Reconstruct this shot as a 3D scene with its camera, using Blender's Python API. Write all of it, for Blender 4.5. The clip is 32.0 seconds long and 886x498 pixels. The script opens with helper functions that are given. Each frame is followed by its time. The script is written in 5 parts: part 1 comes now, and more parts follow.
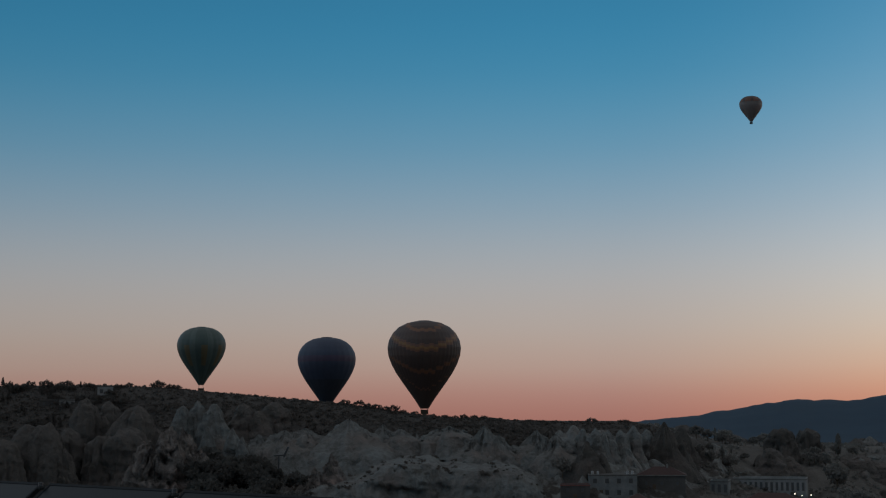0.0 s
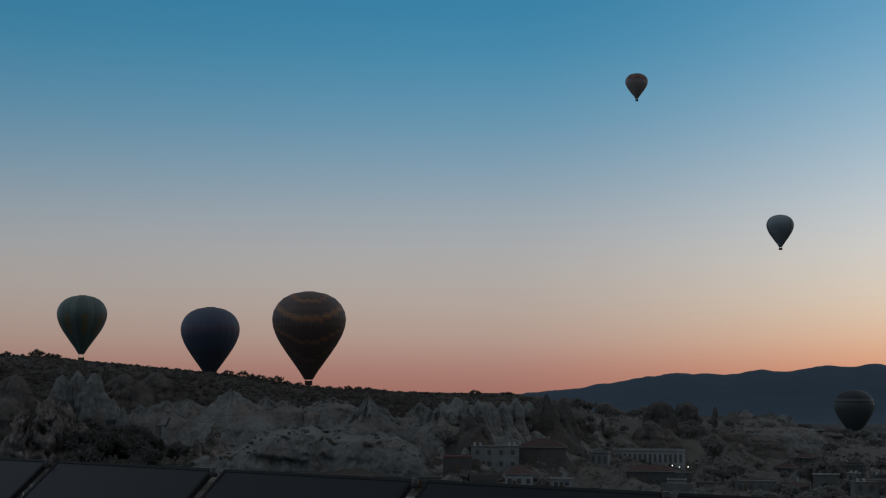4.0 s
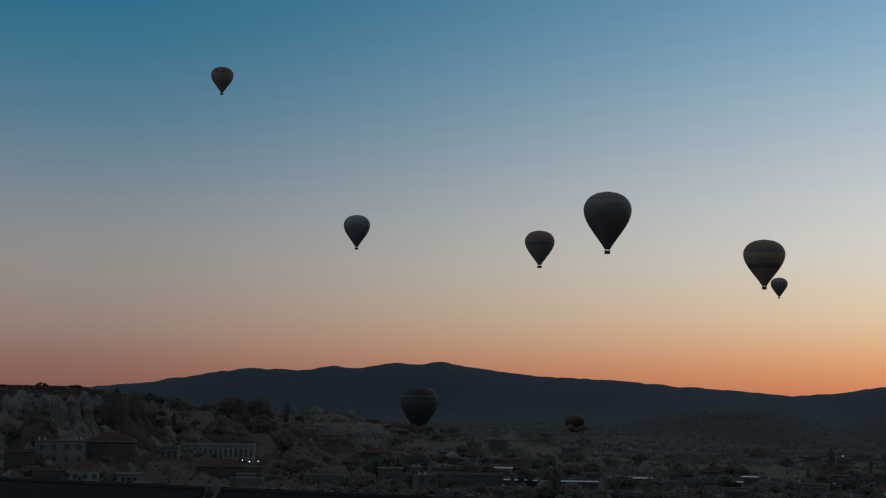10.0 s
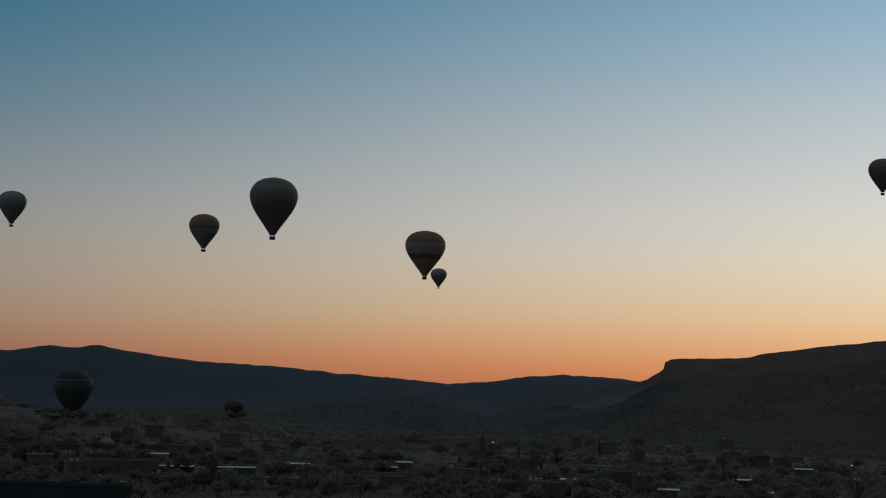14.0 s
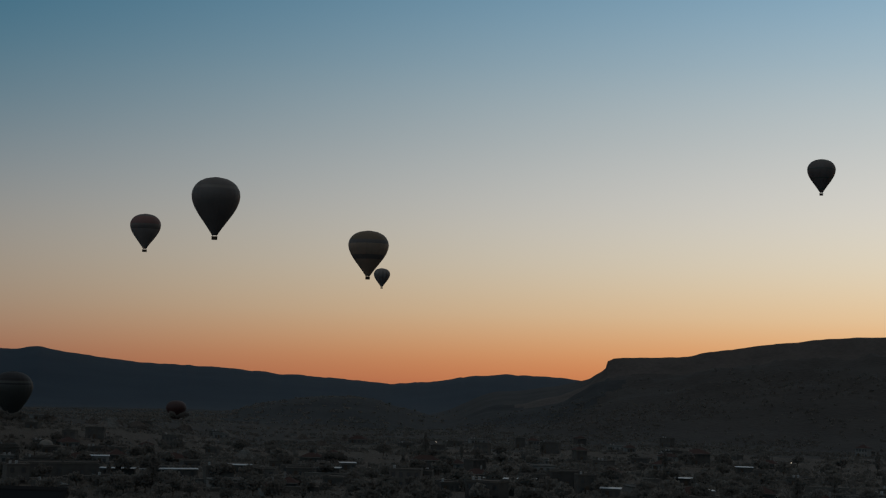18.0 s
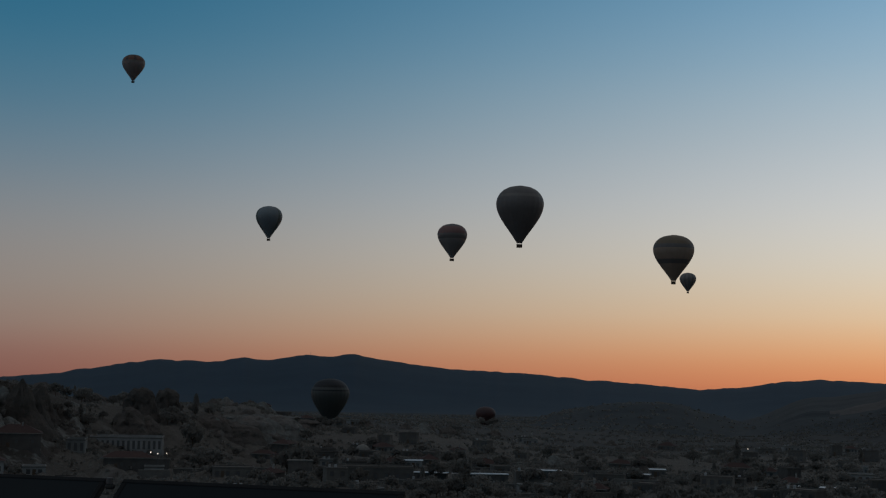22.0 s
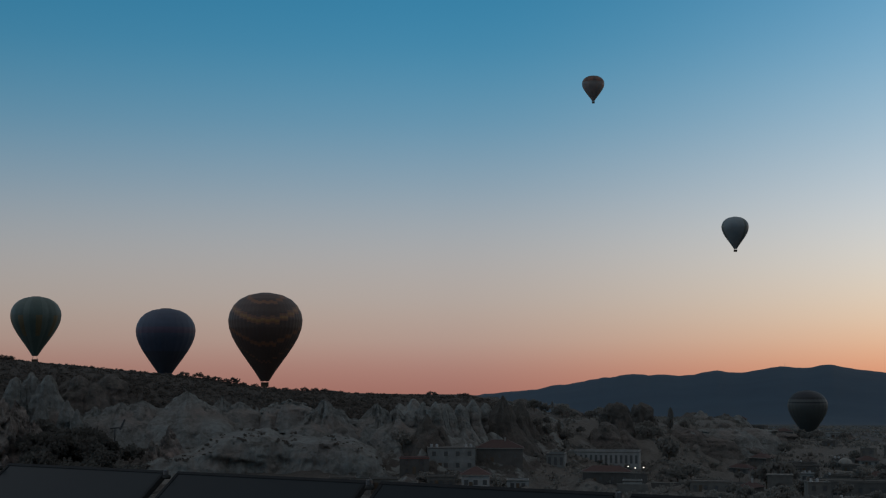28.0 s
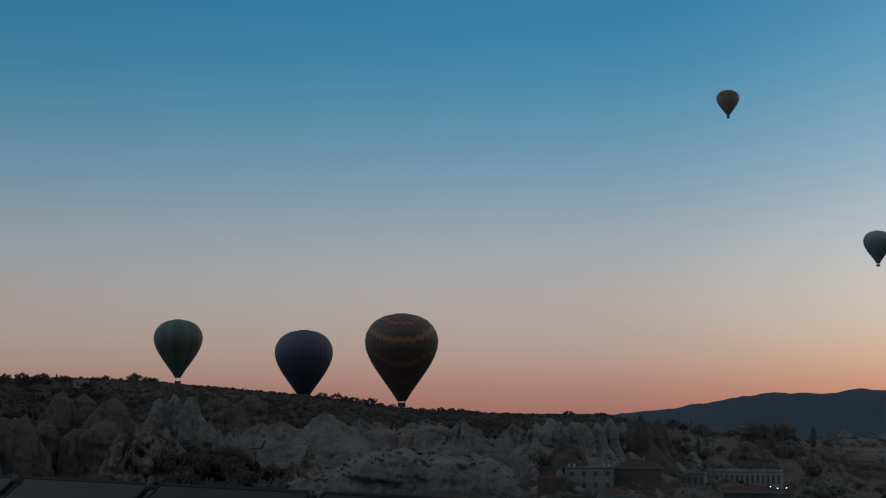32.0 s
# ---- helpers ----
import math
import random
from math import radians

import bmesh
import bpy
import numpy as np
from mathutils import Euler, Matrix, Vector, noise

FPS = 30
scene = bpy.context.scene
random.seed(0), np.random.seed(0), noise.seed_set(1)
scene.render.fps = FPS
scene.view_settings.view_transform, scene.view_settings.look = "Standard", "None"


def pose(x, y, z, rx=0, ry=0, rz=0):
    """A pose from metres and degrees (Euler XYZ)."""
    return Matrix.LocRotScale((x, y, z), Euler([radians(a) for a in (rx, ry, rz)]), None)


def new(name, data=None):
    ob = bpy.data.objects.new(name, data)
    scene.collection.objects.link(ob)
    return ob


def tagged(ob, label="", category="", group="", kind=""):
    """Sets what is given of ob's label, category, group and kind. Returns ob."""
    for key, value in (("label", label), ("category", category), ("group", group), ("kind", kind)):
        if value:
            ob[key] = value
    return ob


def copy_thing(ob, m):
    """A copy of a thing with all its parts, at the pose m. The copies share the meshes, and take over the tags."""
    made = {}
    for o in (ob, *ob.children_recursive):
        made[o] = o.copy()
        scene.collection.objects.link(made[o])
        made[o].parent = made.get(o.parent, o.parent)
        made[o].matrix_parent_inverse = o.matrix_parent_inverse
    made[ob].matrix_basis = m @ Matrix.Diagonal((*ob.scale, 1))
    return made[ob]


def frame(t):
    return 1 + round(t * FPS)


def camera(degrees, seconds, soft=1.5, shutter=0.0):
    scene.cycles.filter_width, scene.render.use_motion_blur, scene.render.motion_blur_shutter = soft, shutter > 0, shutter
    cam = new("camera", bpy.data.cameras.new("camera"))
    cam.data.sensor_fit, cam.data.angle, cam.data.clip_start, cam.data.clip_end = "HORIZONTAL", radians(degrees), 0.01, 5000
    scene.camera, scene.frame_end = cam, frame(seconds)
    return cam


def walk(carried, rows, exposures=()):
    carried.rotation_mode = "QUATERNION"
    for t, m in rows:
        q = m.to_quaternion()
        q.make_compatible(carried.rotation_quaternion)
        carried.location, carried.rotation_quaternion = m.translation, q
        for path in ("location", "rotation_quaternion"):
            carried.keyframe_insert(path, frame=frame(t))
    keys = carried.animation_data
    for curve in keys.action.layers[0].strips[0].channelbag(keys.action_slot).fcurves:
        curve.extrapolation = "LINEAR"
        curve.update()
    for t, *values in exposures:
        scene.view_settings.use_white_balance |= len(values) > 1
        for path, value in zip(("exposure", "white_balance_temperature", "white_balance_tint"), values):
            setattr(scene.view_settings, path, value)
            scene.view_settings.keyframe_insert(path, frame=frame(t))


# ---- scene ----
# ---- camera: turned by hand about a body standing on the terrace ----
cam = camera(34.0, 32.0, soft=1.2)
EYE, ARM = 30.0, 0.5
# seconds, heading to the right of +Y, look up, lean to the right, in degrees
ROWS = [
    (0.0, -0.00, 6.10, 0.30), (0.5, 0.51, 5.92, 0.22), (1.0, 1.00, 5.80, 0.27), (1.5, 1.46, 5.82, 0.22),
    (2.0, 1.96, 5.65, 0.16), (2.5, 2.50, 5.50, 0.01), (3.0, 3.11, 5.18, -0.09), (3.5, 3.77, 5.02, -0.12),
    (5.5, 7.36, 5.04, -0.09), (6.0, 8.59, 5.16, -0.19), (6.5, 10.00, 5.08, -0.30), (7.0, 11.55, 5.12, -0.32),
    (7.5, 12.94, 5.27, -0.41), (8.0, 14.36, 5.29, -0.57), (8.5, 16.01, 5.18, -0.75), (9.0, 17.86, 5.02, -0.95),
    (9.5, 19.43, 4.97, -0.98), (10.0, 21.09, 4.92, -0.94), (10.5, 22.79, 4.84, -1.01), (11.0, 24.68, 4.68, -1.13),
    (11.5, 26.39, 4.70, -1.23), (12.0, 27.94, 4.71, -1.12), (12.5, 29.63, 4.51, -1.18), (13.0, 31.34, 4.48, -1.35),
    (13.5, 32.95, 4.68, -1.47), (14.0, 34.33, 4.67, -1.70), (14.5, 35.59, 4.50, -1.53), (15.0, 36.69, 4.78, -1.44),
    (15.5, 37.80, 5.06, -1.24), (17.5, 37.76, 5.02, -1.37), (18.0, 36.58, 4.73, -1.48), (18.5, 35.49, 4.50, -1.50),
    (19.0, 34.28, 4.65, -1.58), (19.5, 32.82, 4.67, -1.43), (20.0, 31.22, 4.43, -1.34), (20.5, 29.43, 4.54, -1.25),
    (21.0, 27.81, 4.69, -1.25), (21.5, 26.20, 4.66, -1.26), (22.0, 24.56, 4.69, -1.22), (22.5, 22.69, 4.85, -1.15),
    (23.0, 20.99, 4.96, -1.07), (23.5, 19.31, 4.99, -1.07), (24.0, 17.74, 5.04, -1.03), (24.5, 15.89, 5.19, -0.81),
    (25.0, 14.25, 5.30, -0.65), (25.5, 12.85, 5.27, -0.48), (26.0, 11.43, 5.11, -0.33), (26.5, 9.92, 5.09, -0.19),
    (28.5, 5.27, 4.98, -0.06), (29.0, 4.45, 4.93, -0.10), (29.5, 3.72, 5.03, -0.10), (30.0, 3.06, 5.20, -0.07),
    (30.5, 2.46, 5.52, 0.02), (31.0, 1.93, 5.67, 0.14), (31.5, 1.42, 5.82, 0.18), (32.0, 0.89, 5.82, 0.27),
]


def eye_pose(head, up, lean):
    a = radians(head)
    return (pose(ARM * math.sin(a), ARM * math.cos(a) - ARM, EYE, 0, 0, -head)
            @ pose(0, 0, 0, 90 + up) @ pose(0, 0, 0, 0, 0, -lean))


EXPOSURES = [(0, 0, 6500, 10), (4, 0, 6500, 10), (6, -0.03, 6500, 10), (7, -0.14, 6500, 10), (8, -0.32, 6500, 10), (9, -0.40, 6500, 10), (10, -0.60, 6520, 10), (11, -0.72, 6550, 10), (12, -0.72, 6600, 10), (14, -0.84, 6850, 10), (15, -0.94, 7000, 10), (18, -0.94, 7000, 10), (20, -0.74, 6750, 10), (22, -0.72, 6550, 10), (23, -0.61, 6520, 10), (24, -0.49, 6500, 10), (25, -0.36, 6500, 10), (26, -0.17, 6500, 10), (28, -0.01, 6500, 10), (32, 0, 6500, 10)]
walk(cam, [(t, eye_pose(h, u, l)) for t, h, u, l in ROWS], EXPOSURES)

# ---- sky before sunrise: warm band along the horizon, brightest towards the sun's bearing ----
SUN_BEARING = 78.0


def lin(c):
    return tuple((v / 255 / 12.92) if v < 10.3 else ((v / 255 + 0.055) / 1.055) ** 2.4 for v in c)


world = bpy.data.worlds.new("dawn_sky")
scene.world = world
world.use_nodes = True
nt = world.node_tree
nt.nodes.clear()
N = nt.nodes.new
out, back = N("ShaderNodeOutputWorld"), N("ShaderNodeBackground")
coord, sep = N("ShaderNodeTexCoord"), N("ShaderNodeSeparateXYZ")
nt.links.new(coord.outputs["Generated"], sep.inputs[0])


def mathnode(op, a, b=None, c=None, clamp=False):
    n = N("ShaderNodeMath")
    n.operation, n.use_clamp = op, clamp
    for i, v in enumerate((a, b, c)):
        if v is None:
            continue
        if isinstance(v, (int, float)):
            n.inputs[i].default_value = v
        else:
            nt.links.new(v, n.inputs[i])
    return n.outputs[0]


def sky_ramp(stops):
    """A ramp over the sine of the height above the horizon, from -0.02 to 0.5."""
    r = N("ShaderNodeValToRGB")
    r.color_ramp.interpolation = "B_SPLINE"
    el = r.color_ramp.elements
    while len(el) < len(stops):
        el.new(0.5)
    for e, (deg, c) in zip(el, stops):
        e.position = (math.sin(radians(deg)) + 0.02) / 0.52
        e.color = (*lin(c), 1)
    nt.links.new(height, r.inputs[0])
    return r.outputs[0]


height = mathnode("DIVIDE", mathnode("ADD", sep.outputs[2], 0.02), 0.52, clamp=True)
# the 30 degree stops are out of view, brightened and greyed to light the land
away = sky_ramp([(-1, (155, 104, 94)), (0.3, (170, 127, 116)), (1.4, (177, 151, 139)), (3.0, (178, 166, 157)), (5.2, (168, 170, 172)),
                 (7.5, (137, 160, 176)), (10, (100, 148, 175)), (13, (64, 135, 170)), (17, (42, 119, 159)), (22, (80, 106, 124)), (30, (150, 153, 159))])
sunward = sky_ramp([(-1.5, (175, 101, 70)), (-0.4, (199, 119, 75)), (0.8, (209, 150, 99)), (2.2, (209, 181, 143)), (4.2, (203, 196, 179)),
                    (6.5, (193, 194, 193)), (9, (176, 183, 187)), (12, (148, 171, 186)), (16, (102, 148, 181)), (22, (112, 122, 132)), (30, (150, 153, 159))])
s = radians(SUN_BEARING)
flat = mathnode("POWER", mathnode("SUBTRACT", 1.0, mathnode("MULTIPLY", sep.outputs[2], sep.outputs[2])), 0.5)
toward = mathnode("DIVIDE", mathnode("ADD", mathnode("MULTIPLY", sep.outputs[0], math.sin(s)), mathnode("MULTIPLY", sep.outputs[1], math.cos(s))), flat)
reach = mathnode("DIVIDE", mathnode("SUBTRACT", toward, 0.31), 0.61, clamp=True)
# higher up the glow is gathered closer about the sun's bearing
nearness = mathnode("POWER", reach, mathnode("MULTIPLY_ADD", height, 1.2, 1.32))
bright = N("ShaderNodeVectorMath")
bright.operation = "SCALE"
bright.inputs["Scale"].default_value = 2.3
nt.links.new(sunward, bright.inputs[0])
mix = N("ShaderNodeMix")
mix.data_type = "RGBA"
nt.links.new(nearness, mix.inputs[0])
nt.links.new(away, mix.inputs[6]), nt.links.new(bright.outputs[0], mix.inputs[7])
# away from the sun the sky is a little darker
dusk = N("ShaderNodeMapRange")
dusk.inputs["From Min"].default_value, dusk.inputs["From Max"].default_value = -0.1, 0.3
dusk.inputs["To Min"].default_value, dusk.inputs["To Max"].default_value = 0.84, 1.0
nt.links.new(toward, dusk.inputs["Value"])
nt.links.new(mix.outputs[2], back.inputs["Color"])
# added fill: the unseen western sky behind the viewer is brightened up to 3.1 times
west_fill = N("ShaderNodeMapRange")
west_fill.interpolation_type = "SMOOTHSTEP"
west_fill.inputs["From Min"].default_value, west_fill.inputs["From Max"].default_value = -0.8, -0.1
west_fill.inputs["To Min"].default_value, west_fill.inputs["To Max"].default_value = 3.1, 1.0
nt.links.new(toward, west_fill.inputs["Value"])
nt.links.new(mathnode("MULTIPLY", dusk.outputs["Result"], west_fill.outputs["Result"]), back.inputs["Strength"])
nt.links.new(back.outputs[0], out.inputs[0])


# ---- materials ----
def material(name, colour, second=None, scale=1.0, rough=0.9, bump=0.0, fine=6.0, metal=0.0, stretch=(1, 1, 1), spread=0.5, vary=0.0, grain=0.4):
    """A surface of two colours mixed by noise at two sizes, in metres of the object's own space, with relief."""
    m = bpy.data.materials.new(name)
    m.use_nodes = True
    t = m.node_tree
    p = t.nodes["Principled BSDF"]
    p.inputs["Roughness"].default_value, p.inputs["Metallic"].default_value = rough, metal
    if rough > 0.75:
        p.inputs["Specular IOR Level"].default_value = 0.12
    second = second or tuple(c * 0.7 for c in colour)
    co, mp = t.nodes.new("ShaderNodeTexCoord"), t.nodes.new("ShaderNodeMapping")
    mp.inputs["Scale"].default_value = stretch
    t.links.new(co.outputs["Object"], mp.inputs[0])
    big, small = t.nodes.new("ShaderNodeTexNoise"), t.nodes.new("ShaderNodeTexNoise")
    for n, sc, d in ((big, scale, 5), (small, scale * fine, 3)):
        n.inputs["Scale"].default_value, n.inputs["Detail"].default_value = sc, d
        t.links.new(mp.outputs[0], n.inputs["Vector"])
    add = t.nodes.new("ShaderNodeMath")
    add.operation = "MULTIPLY_ADD"
    add.inputs[1].default_value = grain
    t.links.new(small.outputs[0], add.inputs[0]), t.links.new(big.outputs[0], add.inputs[2])
    rng = t.nodes.new("ShaderNodeMapRange")
    rng.inputs["From Min"].default_value, rng.inputs["From Max"].default_value = (0.5 - spread / 4) * (1 + grain), (0.5 + spread / 4) * (1 + grain)
    t.links.new(add.outputs[0], rng.inputs["Value"])
    mx = t.nodes.new("ShaderNodeMix")
    mx.data_type = "RGBA"
    mx.inputs[6].default_value, mx.inputs[7].default_value = (*colour, 1), (*second, 1)
    t.links.new(rng.outputs["Result"], mx.inputs[0])
    colour_out = mx.outputs[2]
    if vary:
        info, hsv, mr = t.nodes.new("ShaderNodeObjectInfo"), t.nodes.new("ShaderNodeHueSaturation"), t.nodes.new("ShaderNodeMapRange")
        mr.inputs["To Min"].default_value, mr.inputs["To Max"].default_value = 1 - vary, 1 + vary
        t.links.new(info.outputs["Random"], mr.inputs["Value"])
        t.links.new(mr.outputs["Result"], hsv.inputs["Value"])
        t.links.new(colour_out, hsv.inputs["Color"])
        colour_out = hsv.outputs[0]
    t.links.new(colour_out, p.inputs["Base Color"])
    if bump:
        b = t.nodes.new("ShaderNodeBump")
        b.inputs["Strength"].default_value, b.inputs["Distance"].default_value = 1.0, bump
        t.links.new(add.outputs[0], b.inputs["Height"]), t.links.new(b.outputs[0], p.inputs["Normal"])
    return m


def stone_nodes(t, pale, dark, rose):
    """Weathered tuff: grain, blotches, streaks washed down the faces and faint level beds. Gives colour and relief sockets."""
    co = t.nodes.new("ShaderNodeTexCoord")

    def noise_of(scale, detail, stretch=(1, 1, 1), rough=0.55):
        n, mp = t.nodes.new("ShaderNodeTexNoise"), t.nodes.new("ShaderNodeMapping")
        mp.inputs["Scale"].default_value = stretch
        n.inputs["Scale"].default_value, n.inputs["Detail"].default_value, n.inputs["Roughness"].default_value = scale, detail, rough
        t.links.new(co.outputs["Object"], mp.inputs[0]), t.links.new(mp.outputs[0], n.inputs["Vector"])
        return n.outputs[0]

    def calc(op, a, b, c=None):
        n = t.nodes.new("ShaderNodeMath")
        n.operation = op
        for k, v in enumerate((a, b, c)):
            if v is None:
                continue
            if isinstance(v, (int, float)):
                n.inputs[k].default_value = v
            else:
                t.links.new(v, n.inputs[k])
        return n.outputs[0]

    def blend(f, a, b, lo, hi):
        r, x = t.nodes.new("ShaderNodeMapRange"), t.nodes.new("ShaderNodeMix")
        x.data_type = "RGBA"
        r.inputs["From Min"].default_value, r.inputs["From Max"].default_value = lo, hi
        t.links.new(f, r.inputs["Value"]), t.links.new(r.outputs["Result"], x.inputs[0])
        for k, c in ((6, a), (7, b)):
            if isinstance(c, tuple):
                x.inputs[k].default_value = (*c, 1)
            else:
                t.links.new(c, x.inputs[k])
        return x.outputs[2]

    grain, blotch = noise_of(0.75, 9, rough=0.66), noise_of(0.14, 5)
    streak, beds = noise_of(0.42, 6, (1, 1, 0.13), 0.62), noise_of(0.5, 4, (0.04, 0.04, 1))
    tone = calc("MULTIPLY_ADD", grain, 0.34, calc("MULTIPLY_ADD", streak, 0.30, calc("MULTIPLY_ADD", beds, 0.16, calc("MULTIPLY", blotch, 0.20))))
    warm = blend(noise_of(0.05, 5), pale, rose, 0.50, 0.66)
    return blend(tone, dark, warm, 0.42, 0.57), calc("MULTIPLY_ADD", grain, 0.6, calc("MULTIPLY", streak, 0.9)), noise_of, calc, blend


def relief(t, p, height, depth):
    b = t.nodes.new("ShaderNodeBump")
    b.inputs["Distance"].default_value = depth
    t.links.new(height, b.inputs["Height"]), t.links.new(b.outputs[0], p.inputs["Normal"])


def rock_material(name, pale, dark, rose, plant=(0.036, 0.032, 0.027), cover=0.0):
    m = bpy.data.materials.new(name)
    m.use_nodes = True
    t = m.node_tree
    p = t.nodes["Principled BSDF"]
    p.inputs["Roughness"].default_value, p.inputs["Specular IOR Level"].default_value = 0.95, 0.12
    colour, height, noise_of, calc, blend = stone_nodes(t, pale, dark, rose)
    # dry scrub clings in ragged patches
    patch = calc("MULTIPLY_ADD", noise_of(0.55, 7, (1, 1, 1.6), 0.62), 0.7, calc("MULTIPLY", noise_of(0.12, 4, (1, 1, 2.2)), 0.9))
    t.links.new(blend(patch, plant, colour, 0.71 + cover, 0.83 + cover), p.inputs["Base Color"])
    relief(t, p, height, 1.4)
    return m


def ground_material(name, pale, dark, rose, plant, plant_dark):
    """Bare rock and dry scrub that interlock along a ragged line, steered by the bareness kept at the ground's points."""
    m = bpy.data.materials.new(name)
    m.use_nodes = True
    t = m.node_tree
    p = t.nodes["Principled BSDF"]
    p.inputs["Roughness"].default_value, p.inputs["Specular IOR Level"].default_value = 0.95, 0.12
    stone, height, noise_of, calc, blend = stone_nodes(t, pale, dark, rose)
    green = blend(noise_of(0.45, 7), plant_dark, plant, 0.36, 0.64)
    at = t.nodes.new("ShaderNodeAttribute")
    at.attribute_name = "bareness"
    patch = calc("MULTIPLY_ADD", noise_of(0.30, 7, rough=0.6), 1.3, calc("MULTIPLY_ADD", noise_of(0.075, 5), 1.7, at.outputs["Fac"]))
    t.links.new(blend(patch, green, stone, 1.90, 2.10), p.inputs["Base Color"])
    relief(t, p, height, 1.1)
    return m


def glow(name, colour, strength):
    m = bpy.data.materials.new(name)
    m.use_nodes = True
    p = m.node_tree.nodes["Principled BSDF"]
    p.inputs["Base Color"].default_value = (*colour, 1)
    p.inputs["Emission Color"].default_value, p.inputs["Emission Strength"].default_value = (*colour, 1), strength
    return m


TUFF = rock_material("pale_tuff", (0.102, 0.106, 0.101), (0.062, 0.059, 0.054), (0.098, 0.081, 0.071), (0.048, 0.045, 0.040), -0.115)
TUFF_ROSE = rock_material("rose_tuff", (0.061, 0.054, 0.048), (0.049, 0.043, 0.038), (0.071, 0.058, 0.051), cover=-0.10)
TUFF_DARK = rock_material("dark_weathered_tuff", (0.050, 0.045, 0.040), (0.036, 0.032, 0.028), (0.058, 0.047, 0.041), cover=-0.10)
EARTH = ground_material("tuff_and_scrub", (0.106, 0.110, 0.104), (0.056, 0.052, 0.047), (0.094, 0.078, 0.068), (0.041, 0.036, 0.032), (0.035, 0.031, 0.027))
# the blue of the air before the mountain is put into its colour
HAZE_BLUE = material("hazy_far_mountain", (0.0108, 0.0222, 0.0350), (0.0140, 0.0270, 0.0412), 0.006, 0.95, 0, 12)
VALLEY = ground_material("valley_earth", (0.084, 0.081, 0.074), (0.062, 0.056, 0.050), (0.080, 0.068, 0.060), (0.062, 0.056, 0.049), (0.053, 0.048, 0.042))
TUFF_CRAG = rock_material("craggy_tuff", (0.125, 0.108, 0.096), (0.034, 0.029, 0.026), (0.150, 0.112, 0.096), cover=-0.10)
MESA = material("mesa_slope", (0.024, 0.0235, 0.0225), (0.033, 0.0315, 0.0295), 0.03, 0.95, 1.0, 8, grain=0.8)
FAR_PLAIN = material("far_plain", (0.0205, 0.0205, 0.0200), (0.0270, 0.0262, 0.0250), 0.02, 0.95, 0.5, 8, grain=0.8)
# a blue-grey between the plain's brown and the mountain's blue
BLUE_GREY_HILL = material("blue_grey_low_hill", (0.0130, 0.0165, 0.0190), (0.0180, 0.0212, 0.0230), 0.02, 0.95, 0.5, 8, grain=0.8)
# pale rock, with light that the upright rim lacks put into its colour
LIFTED_CLIFF = material("shade_lifted_mesa_cliff", (0.055, 0.050, 0.047), (0.040, 0.037, 0.035), 0.03, 0.95, 1.0, 8, grain=0.8)
LEAF = material("dark_foliage", (0.050, 0.047, 0.042), (0.064, 0.060, 0.053), 0.6, 0.8, 0, 4, vary=0.2)
leafy = LEAF.node_tree
through_leaf, both = leafy.nodes.new("ShaderNodeBsdfTranslucent"), leafy.nodes.new("ShaderNodeMixShader")
body = leafy.nodes["Principled BSDF"]
leafy.links.new(body.inputs["Base Color"].links[0].from_socket, through_leaf.inputs["Color"])
both.inputs[0].default_value = 0.45
leafy.links.new(body.outputs[0], both.inputs[1]), leafy.links.new(through_leaf.outputs[0], both.inputs[2])
leafy.links.new(both.outputs[0], leafy.nodes["Material Output"].inputs["Surface"])
SHRUB = LEAF.copy()
SHRUB.name = "thorn_scrub"
for n in SHRUB.node_tree.nodes:
    if n.type == "MIX":
        n.inputs[6].default_value, n.inputs[7].default_value = (0.054, 0.047, 0.041, 1), (0.068, 0.059, 0.051, 1)
# lighter copy of the leaf: its colour makes up for shade inside the crowns
LIFTED_LEAF = SHRUB.copy()
LIFTED_LEAF.name = "grey_orchard_leaf"
for n in LIFTED_LEAF.node_tree.nodes:
    if n.type == "MIX":
        n.inputs[6].default_value, n.inputs[7].default_value = (0.112, 0.104, 0.093, 1), (0.134, 0.125, 0.112, 1)
BARK = material("bark", (0.07, 0.05, 0.035), None, 3, 0.95, 0.02, 4)
STONE_WALL = material("cut_stone_wall", (0.082, 0.075, 0.067), (0.059, 0.053, 0.048), 0.6, 0.9, 0.03, 6, vary=0.2)
WHITE_WALL = material("white_render", (0.150, 0.147, 0.139), (0.105, 0.102, 0.096), 0.5, 0.85, 0.01, 8, vary=0.12)
GREY_WALL = material("grey_render", (0.066, 0.060, 0.055), (0.048, 0.044, 0.040), 0.4, 0.9, 0.01, 8, vary=0.25)
TILE = material("red_roof_tile", (0.036, 0.021, 0.0185), (0.027, 0.0165, 0.015), 0.9, 0.85, 0.06, 5, vary=0.2)
RED_EDGE = material("red_painted_roof_edge", (0.13, 0.052, 0.045), (0.09, 0.038, 0.034), 0.9, 0.85, 0.02, 5)
FLAT_ROOF = material("flat_roof_screed", (0.064, 0.056, 0.049), (0.048, 0.042, 0.037), 0.4, 0.9, 0.02, 6, vary=0.3)
TRIM = material("pale_stone_trim", (0.135, 0.127, 0.115), (0.10, 0.094, 0.085), 0.8, 0.85, 0.01, 6)
LIMEWASH = material("limewashed_stone", (0.170, 0.168, 0.162), (0.122, 0.120, 0.115), 0.5, 0.85, 0.01, 8)
